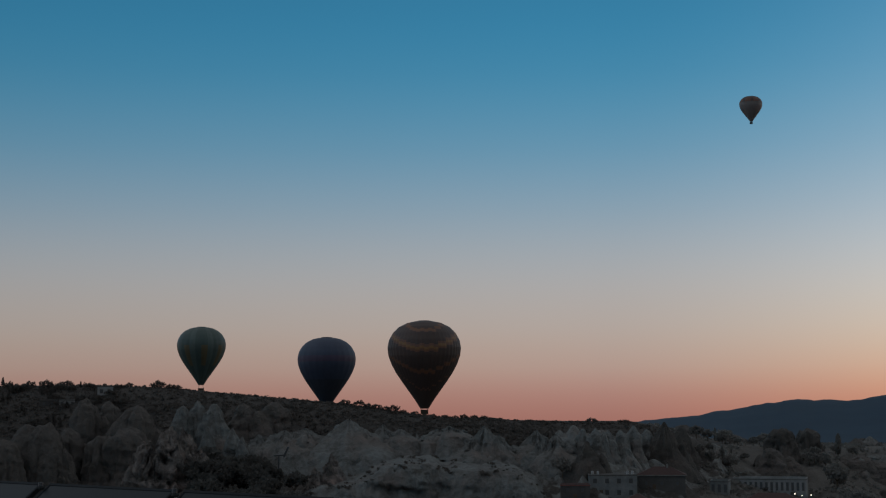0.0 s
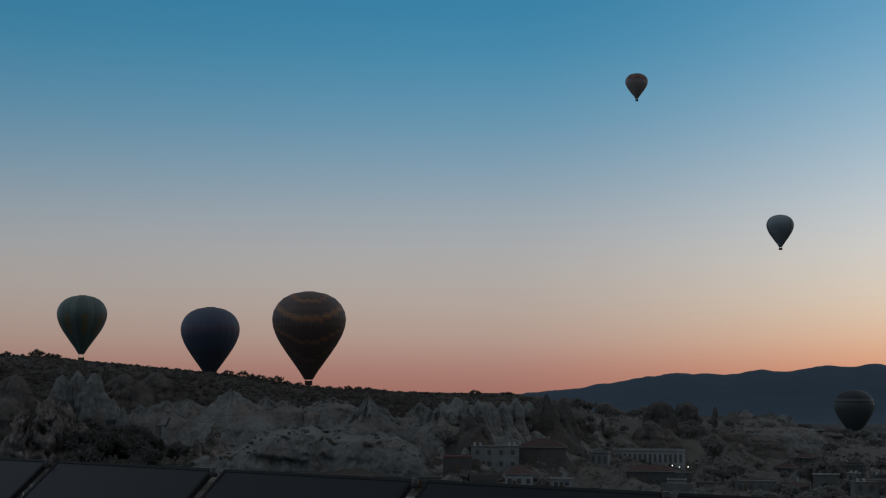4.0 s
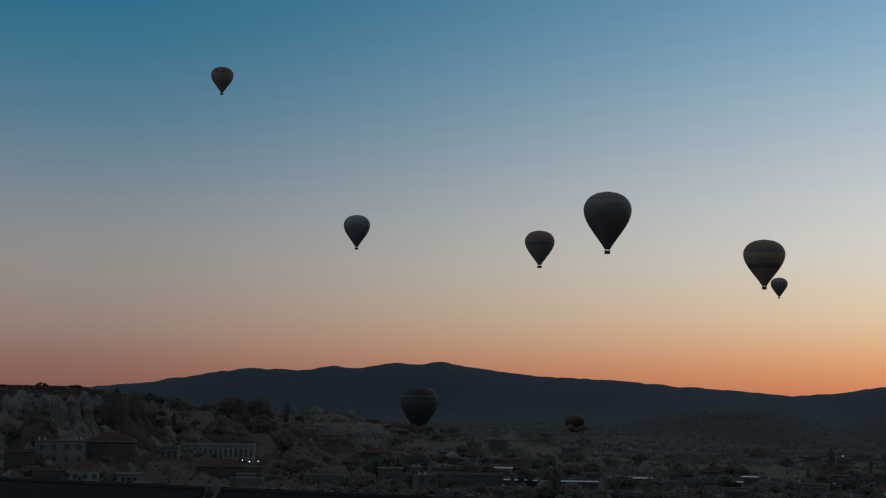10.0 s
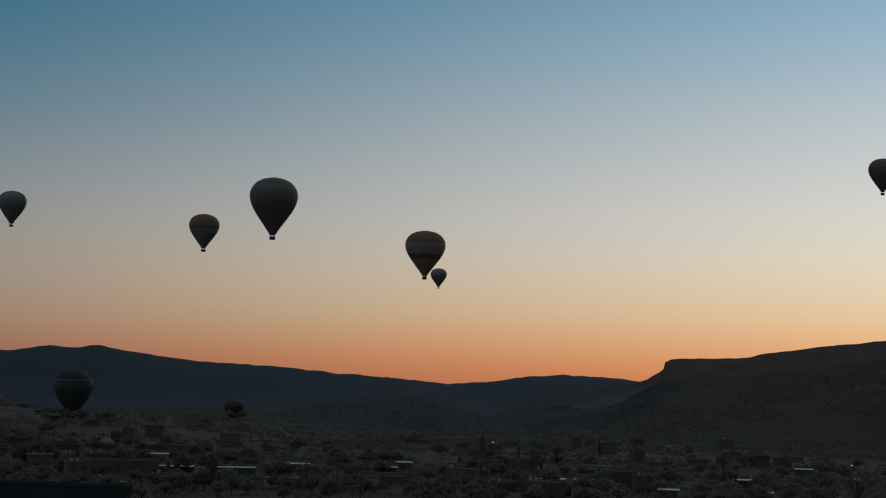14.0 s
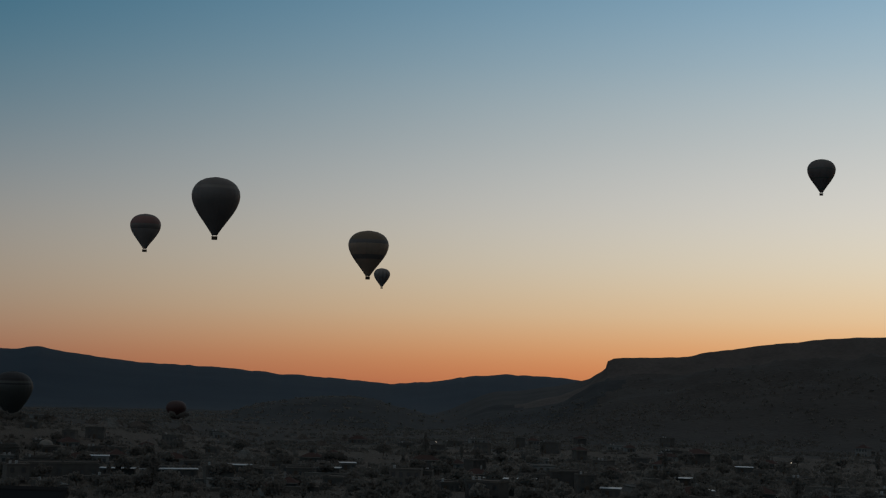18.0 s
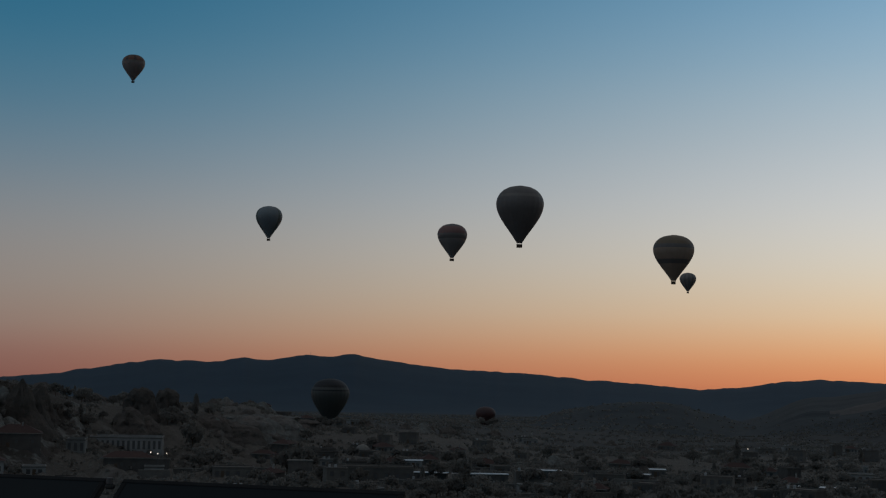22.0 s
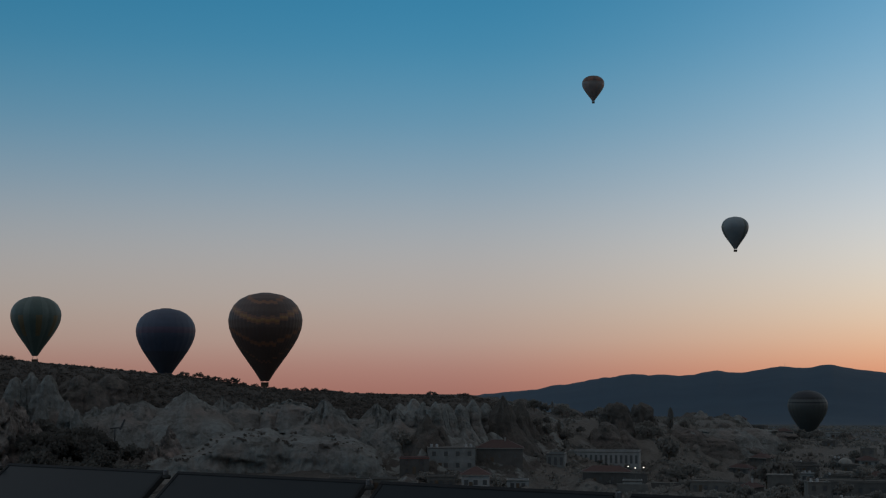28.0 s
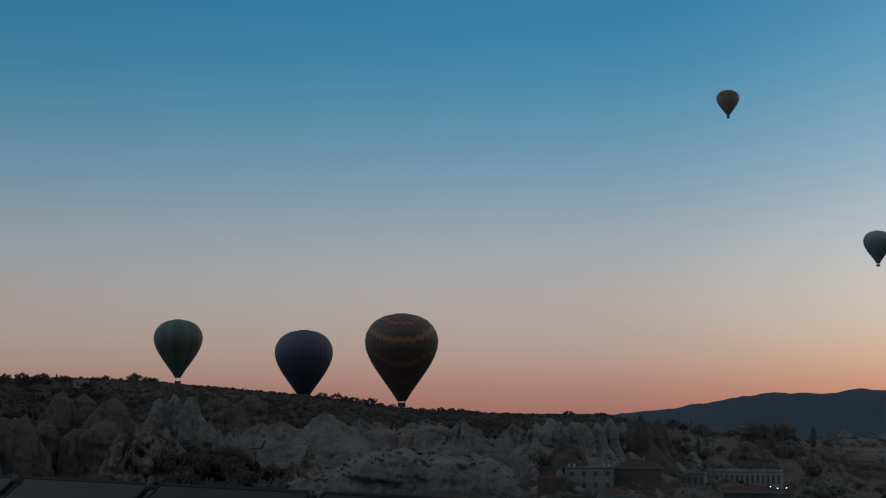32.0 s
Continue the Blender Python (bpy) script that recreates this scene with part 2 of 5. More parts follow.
PALE_STONE = material("pale_cut_stone", (0.120, 0.119, 0.114), (0.085, 0.084, 0.080), 0.5, 0.9, 0.02, 6)
DARK_GLASS = material("window_glass", (0.020, 0.020, 0.021), (0.027, 0.027, 0.028), 1, 0.3, 0, 4)
ZINC = material("zinc_sheet", (0.27, 0.28, 0.29), (0.20, 0.21, 0.22), 0.8, 0.4, 0, 5, metal=0.6, vary=0.2)
METAL = material("galvanised_steel", (0.30, 0.31, 0.32), (0.22, 0.23, 0.24), 8, 0.45, 0, 5, metal=0.8)
DARK_METAL = material("dark_painted_steel", (0.03, 0.03, 0.032), None, 5, 0.5, 0, 4, metal=0.3)
PLASTIC = material("white_tank_plastic", (0.20, 0.20, 0.197), None, 2, 0.5, 0, 4)
WICKER = material("wicker", (0.050, 0.036, 0.024), (0.032, 0.022, 0.015), 6, 0.8, 0.01, 5)
PANEL_GLASS = material("solar_glass", (0.0048, 0.0074, 0.0092), (0.0062, 0.0092, 0.011), 1.2, 0.3, 0, 6)
BLACK_FRAME = material("black_anodised_frame", (0.009, 0.010, 0.011), None, 5, 0.6, 0, 4)
BLACK_FRAME.node_tree.nodes["Principled BSDF"].inputs["Specular IOR Level"].default_value = 0.05
CLAMP = material("dull_clamp_metal", (0.024, 0.024, 0.023), None, 5, 0.8, 0, 4)
CONCRETE = material("terrace_concrete", (0.2, 0.19, 0.18), (0.13, 0.125, 0.12), 0.8, 0.9, 0.004, 9)
PANEL_GLASS.node_tree.nodes["Principled BSDF"].inputs["Specular IOR Level"].default_value = 0.04
LAMP = glow("lit_lamp", (1.0, 0.86, 0.7), 3.2)
FLAME = glow("burner_flame", (1.0, 0.75, 0.45), 10.0)


# ---- builders ----
def part(name, bm, mat, parent, label="", smooth=False):
    """Links a bmesh as one mesh object under a thing or a part."""
    me = bpy.data.meshes.new(name)
    bm.to_mesh(me)
    bm.free()
    for m in (mat if isinstance(mat, (list, tuple)) else [mat]):
        me.materials.append(m)
    if smooth:
        me.polygons.foreach_set("use_smooth", [True] * len(me.polygons))
    ob = new(name, me)
    if parent is not None:
        ob.parent = parent
    if label:
        ob["label"] = label
    return ob


def thing(name, m, label, category, group="", kind=""):
    ob = new(name)
    ob.empty_display_size = 0.5
    ob.matrix_world = m
    return tagged(ob, label, category, group, kind)


def box(bm, x0, x1, y0, y1, z0, z1, bevel=0.0):
    v = [bm.verts.new(c) for c in ((x0, y0, z0), (x1, y0, z0), (x1, y1, z0), (x0, y1, z0), (x0, y0, z1), (x1, y0, z1), (x1, y1, z1), (x0, y1, z1))]
    fs = [bm.faces.new([v[i] for i in q]) for q in ((3, 2, 1, 0), (4, 5, 6, 7), (0, 1, 5, 4), (1, 2, 6, 5), (2, 3, 7, 6), (3, 0, 4, 7))]
    if bevel:
        bmesh.ops.bevel(bm, geom=list({e for f in fs for e in f.edges}), offset=bevel, segments=1, affect="EDGES")
    return bm


def boxm(*a, bevel=0.0):
    return box(bmesh.new(), *a, bevel=bevel)


def tube(bm, a, b, r0, r1=None, n=8, cap=True):
    """A tapered round bar from a to b."""
    a, b = Vector(a), Vector(b)
    r1 = r0 if r1 is None else r1
    q = (b - a).to_track_quat("Z", "Y")
    rings = [[bm.verts.new(c + q @ Vector((r * math.cos(2 * math.pi * i / n), r * math.sin(2 * math.pi * i / n), 0))) for i in range(n)] for c, r in ((a, r0), (b, r1))]
    for i in range(n):
        bm.faces.new((rings[0][i], rings[0][(i + 1) % n], rings[1][(i + 1) % n], rings[1][i]))
    if cap:
        bm.faces.new(rings[0][::-1]), bm.faces.new(rings[1])
    return bm


def at_bearing(bearing, r, z=0.0):
    """The place r metres from the terrace at a bearing in degrees to the right of +Y."""
    a = radians(bearing)
    return Vector((r * math.sin(a), r * math.cos(a), z))


def lerp(table, x):
    return float(np.interp(x, [p[0] for p in table], [p[1] for p in table]))


# ---- the land: one sheet round the terrace, out to the mountain ----
# heights of the skylines as degrees above the eye, by bearing
RIDGE = [(-60, 0.9), (-17, 0.76), (-13.6, 0.78), (-11, 0.70), (-9.2, 0.53), (-6.3, 0.25), (-4.5, 0.09), (-3.2, -0.07), (-1.4, -0.36), (0.3, -0.55),
         (1.9, -0.55), (2.6, -0.65), (4.8, -0.70), (7.2, -0.71), (8.3, -0.9), (9.5, -1.35), (11, -1.7), (14, -1.8), (17.3, -1.75), (18.5, -2.5), (24, -2.8), (30, -3.1)]
MOUNTAIN = [(-60, -0.9), (0, -0.85), (6, -0.8), (7.6, -0.71), (9.4, -0.54), (11.3, -0.25), (13.3, 0.08), (14.85, 0.07), (15.9, 0.08), (16.8, 0.25), (17.5, 0.15),
            (18.6, 0.30), (19.3, 0.42), (20.2, 0.37), (20.95, 0.46), (21.6, 0.40), (22.5, 0.25), (25, -0.05), (26.3, -0.06), (28.5, -0.2), (31.1, -0.40), (32.8, -0.49),
            (34.5, -0.64), (35.5, -0.59), (36.35, -0.53), (37.2, -0.34), (39.2, -0.15), (40.2, -0.17), (42.4, -0.34), (46, -0.5), (80, -0.6), (180, -0.5)]
MESA_TOP = [(36.5, -1.7), (38, -1.5), (39.75, -1.35), (41.3, -0.95), (42.46, -0.45), (42.8, -0.10), (43.02, 0.10), (43.10, 0.18), (43.16, 0.44), (43.40, 0.55), (45.8, 0.62), (47.1, 0.92),
            (48.8, 1.2), (51.6, 1.56), (54.9, 1.71), (62, 1.9), (80, 2.0), (120, 1.5)]
LOW_HILL = [(27.0, -2.2), (28.5, -1.95), (30.0, -1.62), (31.2, -1.36), (32.0, -1.28), (33.4, -1.27), (34.1, -1.38), (34.8, -1.66), (35.6, -1.88), (36.5, -2.1), (37.5, -2.2)]
FLOOR = [(0, 23.5), (16, 23.0), (30, 18.0), (60, 11.0), (120, 4.0), (250, -0.5), (400, -3.0), (700, -9.0), (1200, -20.0), (2500, -49.0), (3200, -66.0), (5000, -90)]
RIDGE_FAR = [(-60, 560), (-17, 540), (-8, 510), (0, 485), (8, 510), (12, 570), (20, 680), (30, 720)]
MESA_FAR, MOUNTAIN_FAR = 1350.0, 4300.0


# spurs, domes and ribs of pale tuff that grow out of the slope: bearing, distance, height, half width, run, how sharp
SPURS = [(-8, 466, 3.4, 9, 1.2, 0.7), (4.55, 467, 7.5, 8.5, 2.2, 0.9), (5.15, 468, 10, 9, 2.4, 0.9), (5.7, 470, 8.2, 8, 2.2, 0.85), (6.2, 471, 10.8, 9, 2.4, 0.9), (6.75, 473, 8, 8, 2.2, 0.85),
         (7.25, 475, 9.2, 8.5, 2.4, 0.9), (4.3, 448, 5, 9, 1.2, 0.8), (5, 442, 4, 8, 1.2, 0.8), (6.3, 448, 5, 9, 1.2, 0.8), (7.1, 452, 5, 8, 1.2, 0.8), (8, 456, 4.5, 8, 1.2, 0.8),
         (10.2, 520, 6.5, 12, 1.4, 0.8), (12.7, 551, 6.5, 8, 1.3, 0.8), (15.6, 600, 3.6, 22, 1, 0.9), (17.2, 610, 4.2, 26, 1, 0.9), (14.3, 560, 3.4, 16, 1, 0.9), (18.6, 630, 3.6, 20, 1, 0.9)]


def sstep(a, b, x):
    t = np.clip((x - a) / (b - a), 0, 1)
    return t * t * (3 - 2 * t)


def table(tab, x):
    return np.interp(x, [p[0] for p in tab], [p[1] for p in tab])


def hash_grid(ix, iy, seed):
    n = (ix * 374761393 + iy * 668265263 + seed * 974711) & 0x7FFFFFFF
    n = ((n ^ (n >> 13)) * 1274126177) & 0x7FFFFFFF
    return ((n ^ (n >> 16)) & 0xFFFF) / 65535.0


def vnoise(x, y, seed=0):
    ix, iy = np.floor(x).astype(np.int64), np.floor(y).astype(np.int64)
    fx, fy = x - ix, y - iy
    fx, fy = fx * fx * (3 - 2 * fx), fy * fy * (3 - 2 * fy)
    a, b = hash_grid(ix, iy, seed), hash_grid(ix + 1, iy, seed)
    c, d = hash_grid(ix, iy + 1, seed), hash_grid(ix + 1, iy + 1, seed)
    return (a + (b - a) * fx) * (1 - fy) + (c + (d - c) * fx) * fy


def fractal(x, y, size, octaves=4, seed=0, ridged=False):
    total, amp, norm = 0.0, 1.0, 0.0
    for o in range(octaves):
        v = vnoise(x / size, y / size, seed + o)
        v = 1 - abs(2 * v - 1) if ridged else v
        total, norm, amp, size = total + amp * v, norm + amp, amp * 0.5, size * 0.47
    return total / norm


def land(bearing, r):
    """Height of the ground, for arrays of bearings in degrees and distances in metres; and how much of it is bare tuff slope."""
    a = np.radians(bearing)
    x, y = r * np.sin(a), r * np.cos(a)
    floor = table(FLOOR, r)
    z = floor + (fractal(x, y, 60, 4, 3) - 0.5) * np.clip(r / 120, 0, 1) * np.clip(r / 500, 0.5, 2.5) * 2.2 * sstep(3200, 1800, r)
    # the ridge with its eroded slope
    rc = table(RIDGE_FAR, bearing)
    top = EYE + rc * np.tan(np.radians(table(RIDGE, bearing)))
    gully = fractal(x, y * 0.35, 20, 5, 11, ridged=True)
    rise = sstep(0.60, 1.0, r / rc + (fractal(x, y, 40, 3, 21) - 0.5) * 0.10)
    rise = rise * 0.75 + 0.25 * sstep(0.9, 1.0, r / rc)
    fade = sstep(32, 24, bearing) * sstep(-90, -60, bearing)
    lift = (top - floor) * fade
    behind = 1 - 0.25 * sstep(1.0, 1.8, r / rc) - 0.75 * sstep(1.3, 2.8, r / rc)
    slope = np.where(r < rc, rise, behind)
    z = np.where(lift > 0, z * (1 - np.clip(slope, 0, 1) * (lift > 0)) + (floor + lift * slope) * slope, z)
    bare = np.clip(sstep(0.66, 0.74, r / rc) * sstep(0.985, 0.93, r / rc) * np.clip(lift / 14, 0, 1), 0, 1)
    z = z + bare * (gully - 0.70) * 11.0 * (1 - 0.8 * sstep(-7, -6, bearing) * sstep(5, 4, bearing) * sstep(0.90, 0.82, r / rc)) * sstep(0.99, 0.9, r / rc)
    spur = np.zeros_like(z)
    lo, hi = np.min(bearing), np.max(bearing)
    near = [q for q in SPURS if lo - 4 < q[0] < hi + 4]
    if near and np.max(r) > 400 and np.min(r) < 680:
        warp, warp2 = fractal(x, y, 9, 3, 51) - 0.5, fractal(x, y, 14, 3, 61) - 0.5
        ribs = fractal(x + 6 * warp2, y * 0.16, 5.5, 4, 71, ridged=True)
        bump = np.zeros_like(z)
        for b0, r0, h, w, run, sharp in near:
            w = w * 0.72
            u, v = np.radians(bearing - b0) * r0 + warp * w * 0.45, r - r0 + warp2 * w * 0.35
            # a buttress: its crest falls towards the valley and swings a little to one side
            ahead = np.clip(-v / (w * run * 2.3), 0, 1)
            u = u + ahead * w * (0.9 if (b0 * 7.3) % 2 > 1 else -0.9)
            d = np.sqrt(u * u + 0.5) / (w * (1.2 + 0.7 * ahead)) + np.clip(v, 0, None) / (w * run * 1.6)
            bump = np.maximum(bump, h * (1 - 0.85 * ahead) * (ahead < 1) * np.clip(1 - d, 0, 1) ** sharp)
        knee = np.clip(bump / 4, 0, 1)
        bump = bump * (1 + 0.15 * (warp + warp2))
        # hollows are washed out between the spurs, and none of them tops the ridge
        hollow = sstep(0.80, 0.88, r / rc) * sstep(0.985, 0.93, r / rc) * sstep(3.6, 4.6, bearing) * sstep(9, 8, bearing)
        z = z - hollow * (3.0 + 4 * warp2) * np.clip(1 - bump / 5, 0, 1)
        room = EYE + r * np.tan(np.radians(table(RIDGE, bearing) - 0.12 - 0.40 * sstep(1.0, -2.0, bearing) - 0.45 * (warp2 + 0.5))) - z
        bump = np.where(bump > 0.05, -1.0 * np.log(np.exp(-np.clip(bump, -20, 60)) + np.exp(-np.clip(np.maximum(room, 0.05), -20, 60))), bump)
        cut = knee * (ribs - 0.68) * 4.6
        cut = cut + knee * ((fractal(x, y, 3.2, 3, 81, ridged=True) - 0.6) * 2.6 + (fractal(x, y, 8.0, 3, 91) - 0.5) * 4.0)
        z, spur = z + bump + cut, np.maximum(bump + 1.6 * cut, 0)
        bare = np.maximum(bare, np.clip(bump / 2.5, 0, 1))
    # the flat-topped hill
    mt = EYE + MESA_FAR * np.tan(np.radians(table(MESA_TOP, bearing))) + (fractal(bearing, bearing * 0, 0.7, 4, 211) - 0.5) * 1.6
    on = sstep(36, 39, bearing) * sstep(150, 120, bearing)
    brow = sum(table(MESA_TOP, bearing + o) for o in (-1.2, -0.8, -0.4, 0.0, 0.4, 0.8, 1.2)) / 7
    brow = EYE + MESA_FAR * np.tan(np.radians(brow))
    back = 1 - sstep(1.7, 2.2, r / MESA_FAR)
    talus = sstep(0.66, 0.985, r / MESA_FAR) * back
    cap = sstep(0.975, 0.995, r / MESA_FAR) * back
    crag = (fractal(x, y, 70, 5, 31, ridged=True) - 0.62) * (6 + 13 * sstep(40.5, 43, bearing)) * sstep(0.7, 0.85, r / MESA_FAR) * sstep(1.0, 0.96, r / MESA_FAR)
    z = z + on * (0.80 * (brow - floor) * talus * (1 - cap) + (mt - floor) * cap + crag * talus * (1 - cap))
    # a low dark hill between the plain and the mountain
    knoll = EYE + 1500 * np.tan(np.radians(table(LOW_HILL, bearing))) + (fractal(x, y, 90, 4, 221) - 0.5) * 5.0
    z = z + np.maximum(knoll - z, 0) * sstep(27.5, 29.5, bearing) * sstep(37.5, 35.5, bearing) * sstep(1080, 1500, r) * sstep(2300, 1600, r)
    # the mountain
    crest_line = sum(table(MOUNTAIN, bearing + o) for o in (-0.18, -0.09, 0.0, 0.09, 0.18)) / 5
    pk = EYE + MOUNTAIN_FAR * np.tan(np.radians(crest_line)) + (fractal(bearing, bearing * 0, 0.62, 4, 201) - 0.5) * 9.0
    up = sstep(0.60, 1.0, r / MOUNTAIN_FAR) ** 0.85
    up = np.where(r > MOUNTAIN_FAR, 1 - 0.9 * sstep(1.0, 1.16, r / MOUNTAIN_FAR), up)
    fold = (fractal(x, y, 420, 5, 41, ridged=True) - 0.66) * 0.035 * (pk - floor) * sstep(0.62, 0.8, r / MOUNTAIN_FAR) * sstep(1.0, 0.95, r / MOUNTAIN_FAR)
    z = z + (pk - floor) * up + fold
    return z, bare, spur


def ground_at(bearing, r):
    return float(land(np.array([float(bearing)]), np.array([float(r)]))[0][0])


def on_ground(bearing, r, turn=0.0, sink=0.0, size=1.0):
    p = at_bearing(bearing, r, ground_at(bearing, r) - sink)
    return Matrix.Translation(p) @ Euler((0, 0, radians(turn - bearing))).to_matrix().to_4x4() @ Matrix.Diagonal((size, size, size, 1))


bearings = np.concatenate([np.arange(-180, -60, 4.0), np.arange(-60, -19, 0.8), np.arange(-19, 14, 0.085), np.arange(14, 42.4, 0.12), np.arange(42.4, 43.6, 0.035), np.arange(43.6, 58, 0.14), np.arange(58, 100, 0.8), np.arange(100, 180, 4.0)])
ranges = np.concatenate([[2.0, 9.0], np.geomspace(14, 240, 30)[:-1], np.arange(240, 395, 2.4), np.arange(395, 500, 1.1), np.arange(500, 590, 2.2), np.geomspace(590, 2400, 110)[:-1], np.geomspace(2400, 4950, 60)])
BB, RR = np.meshgrid(bearings, ranges)
ZZ, BARE, SPUR = land(BB, RR)
XX, YY = RR * np.sin(np.radians(BB)), RR * np.cos(np.radians(BB))
nr, nb = BB.shape
idx = np.arange(nr * nb).reshape(nr, nb)
nxt = np.roll(idx, -1, axis=1)
quads = np.stack([idx[:-1], nxt[:-1], nxt[1:], idx[1:]], -1).reshape(-1, 4)[:, ::-1]
me = bpy.data.meshes.new("ground")
me.vertices.add(nr * nb)
me.vertices.foreach_set("co", np.stack([XX, YY, ZZ], -1).ravel())
me.loops.add(quads.size)
me.loops.foreach_set("vertex_index", quads.ravel())
me.polygons.add(len(quads))
me.polygons.foreach_set("loop_start", np.arange(0, quads.size, 4))
for m in (EARTH, MESA, HAZE_BLUE, LIFTED_CLIFF, VALLEY, FAR_PLAIN, BLUE_GREY_HILL):
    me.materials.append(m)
# steep faces of the ridge are bare, gullies and flats carry scrub
steep = np.abs(np.gradient(ZZ, axis=1)) / np.maximum(0.05, RR * np.radians(np.gradient(BB, axis=1)))
rcb = table(RIDGE_FAR, BB)
bareness = (1 - 0.75 * sstep(12.5, 14.0, BB)) * BARE * (0.18 + 0.40 * np.clip(steep, 0, 1.2)) + (0.45 - 0.42 * sstep(8.5, 10, BB)) * np.clip(SPUR / 4.0, 0, 1) - 0.5 * sstep(0.0, 0.025, RR / rcb - 0.925 - 0.045 * sstep(-1.0, 1.5, BB)) * (BB < 20)
bareness = np.where(BB > 9, np.maximum(bareness, 0.02 * sstep(450, 520, RR) * sstep(36, 26, BB) * sstep(950, 700, RR)), bareness)
pale_slope = sstep(-6.9, -6.3, BB) * sstep(-3.0, -3.6, BB) * sstep(432, 440, RR) * sstep(466, 458, RR)
bareness = bareness + 0.55 * pale_slope
at = me.attributes.new("bareness", "FLOAT", "POINT")
at.data.foreach_set("value", bareness.astype(np.float32).ravel())
ragged = BB + 5.0 * (fractal(XX, YY, 120, 5, 301) - 0.5)
kind = np.where((ragged > 38.5) & (RR > MESA_FAR * 0.7 + 90 * (ragged - BB)) & (RR < 2600), 1, 0)
kind = np.where((kind == 1) & (RR > MESA_FAR * 0.967) & (RR < MESA_FAR * 1.01), 3, kind)
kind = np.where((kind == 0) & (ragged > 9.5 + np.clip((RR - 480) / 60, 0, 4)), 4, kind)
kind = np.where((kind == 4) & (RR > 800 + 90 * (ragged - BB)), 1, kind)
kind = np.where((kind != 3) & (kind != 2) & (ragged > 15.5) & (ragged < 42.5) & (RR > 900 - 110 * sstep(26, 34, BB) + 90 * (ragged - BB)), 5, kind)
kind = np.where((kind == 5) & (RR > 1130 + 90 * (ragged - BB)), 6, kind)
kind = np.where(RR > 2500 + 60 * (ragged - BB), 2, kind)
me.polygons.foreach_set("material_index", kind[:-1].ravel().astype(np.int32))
me.polygons.foreach_set("use_smooth", [True] * len(quads))
me.update()
me.validate()
ground = tagged(new("ground", me), "dry valley with a pale eroded ridge and far mountain", "ground", kind="structure")


# ---- hot-air balloons ----
PROFILE = [(0.0, 0.0), (0.006, 0.22), (0.03, 0.46), (0.09, 0.70), (0.17, 0.86), (0.27, 0.965), (0.37, 1.0), (0.48, 0.975), (0.60, 0.89),
           (0.72, 0.76), (0.84, 0.60), (0.96, 0.43), (1.08, 0.26), (1.185, 0.13)]


def fabric(name, colour):
    m = material(name, tuple(c * 0.82 for c in colour), tuple(c * 0.66 for c in colour), 0.12, 0.6, 0, 9)
    m.node_tree.nodes["Principled BSDF"].inputs["Specular IOR Level"].default_value = 0.2
    return m


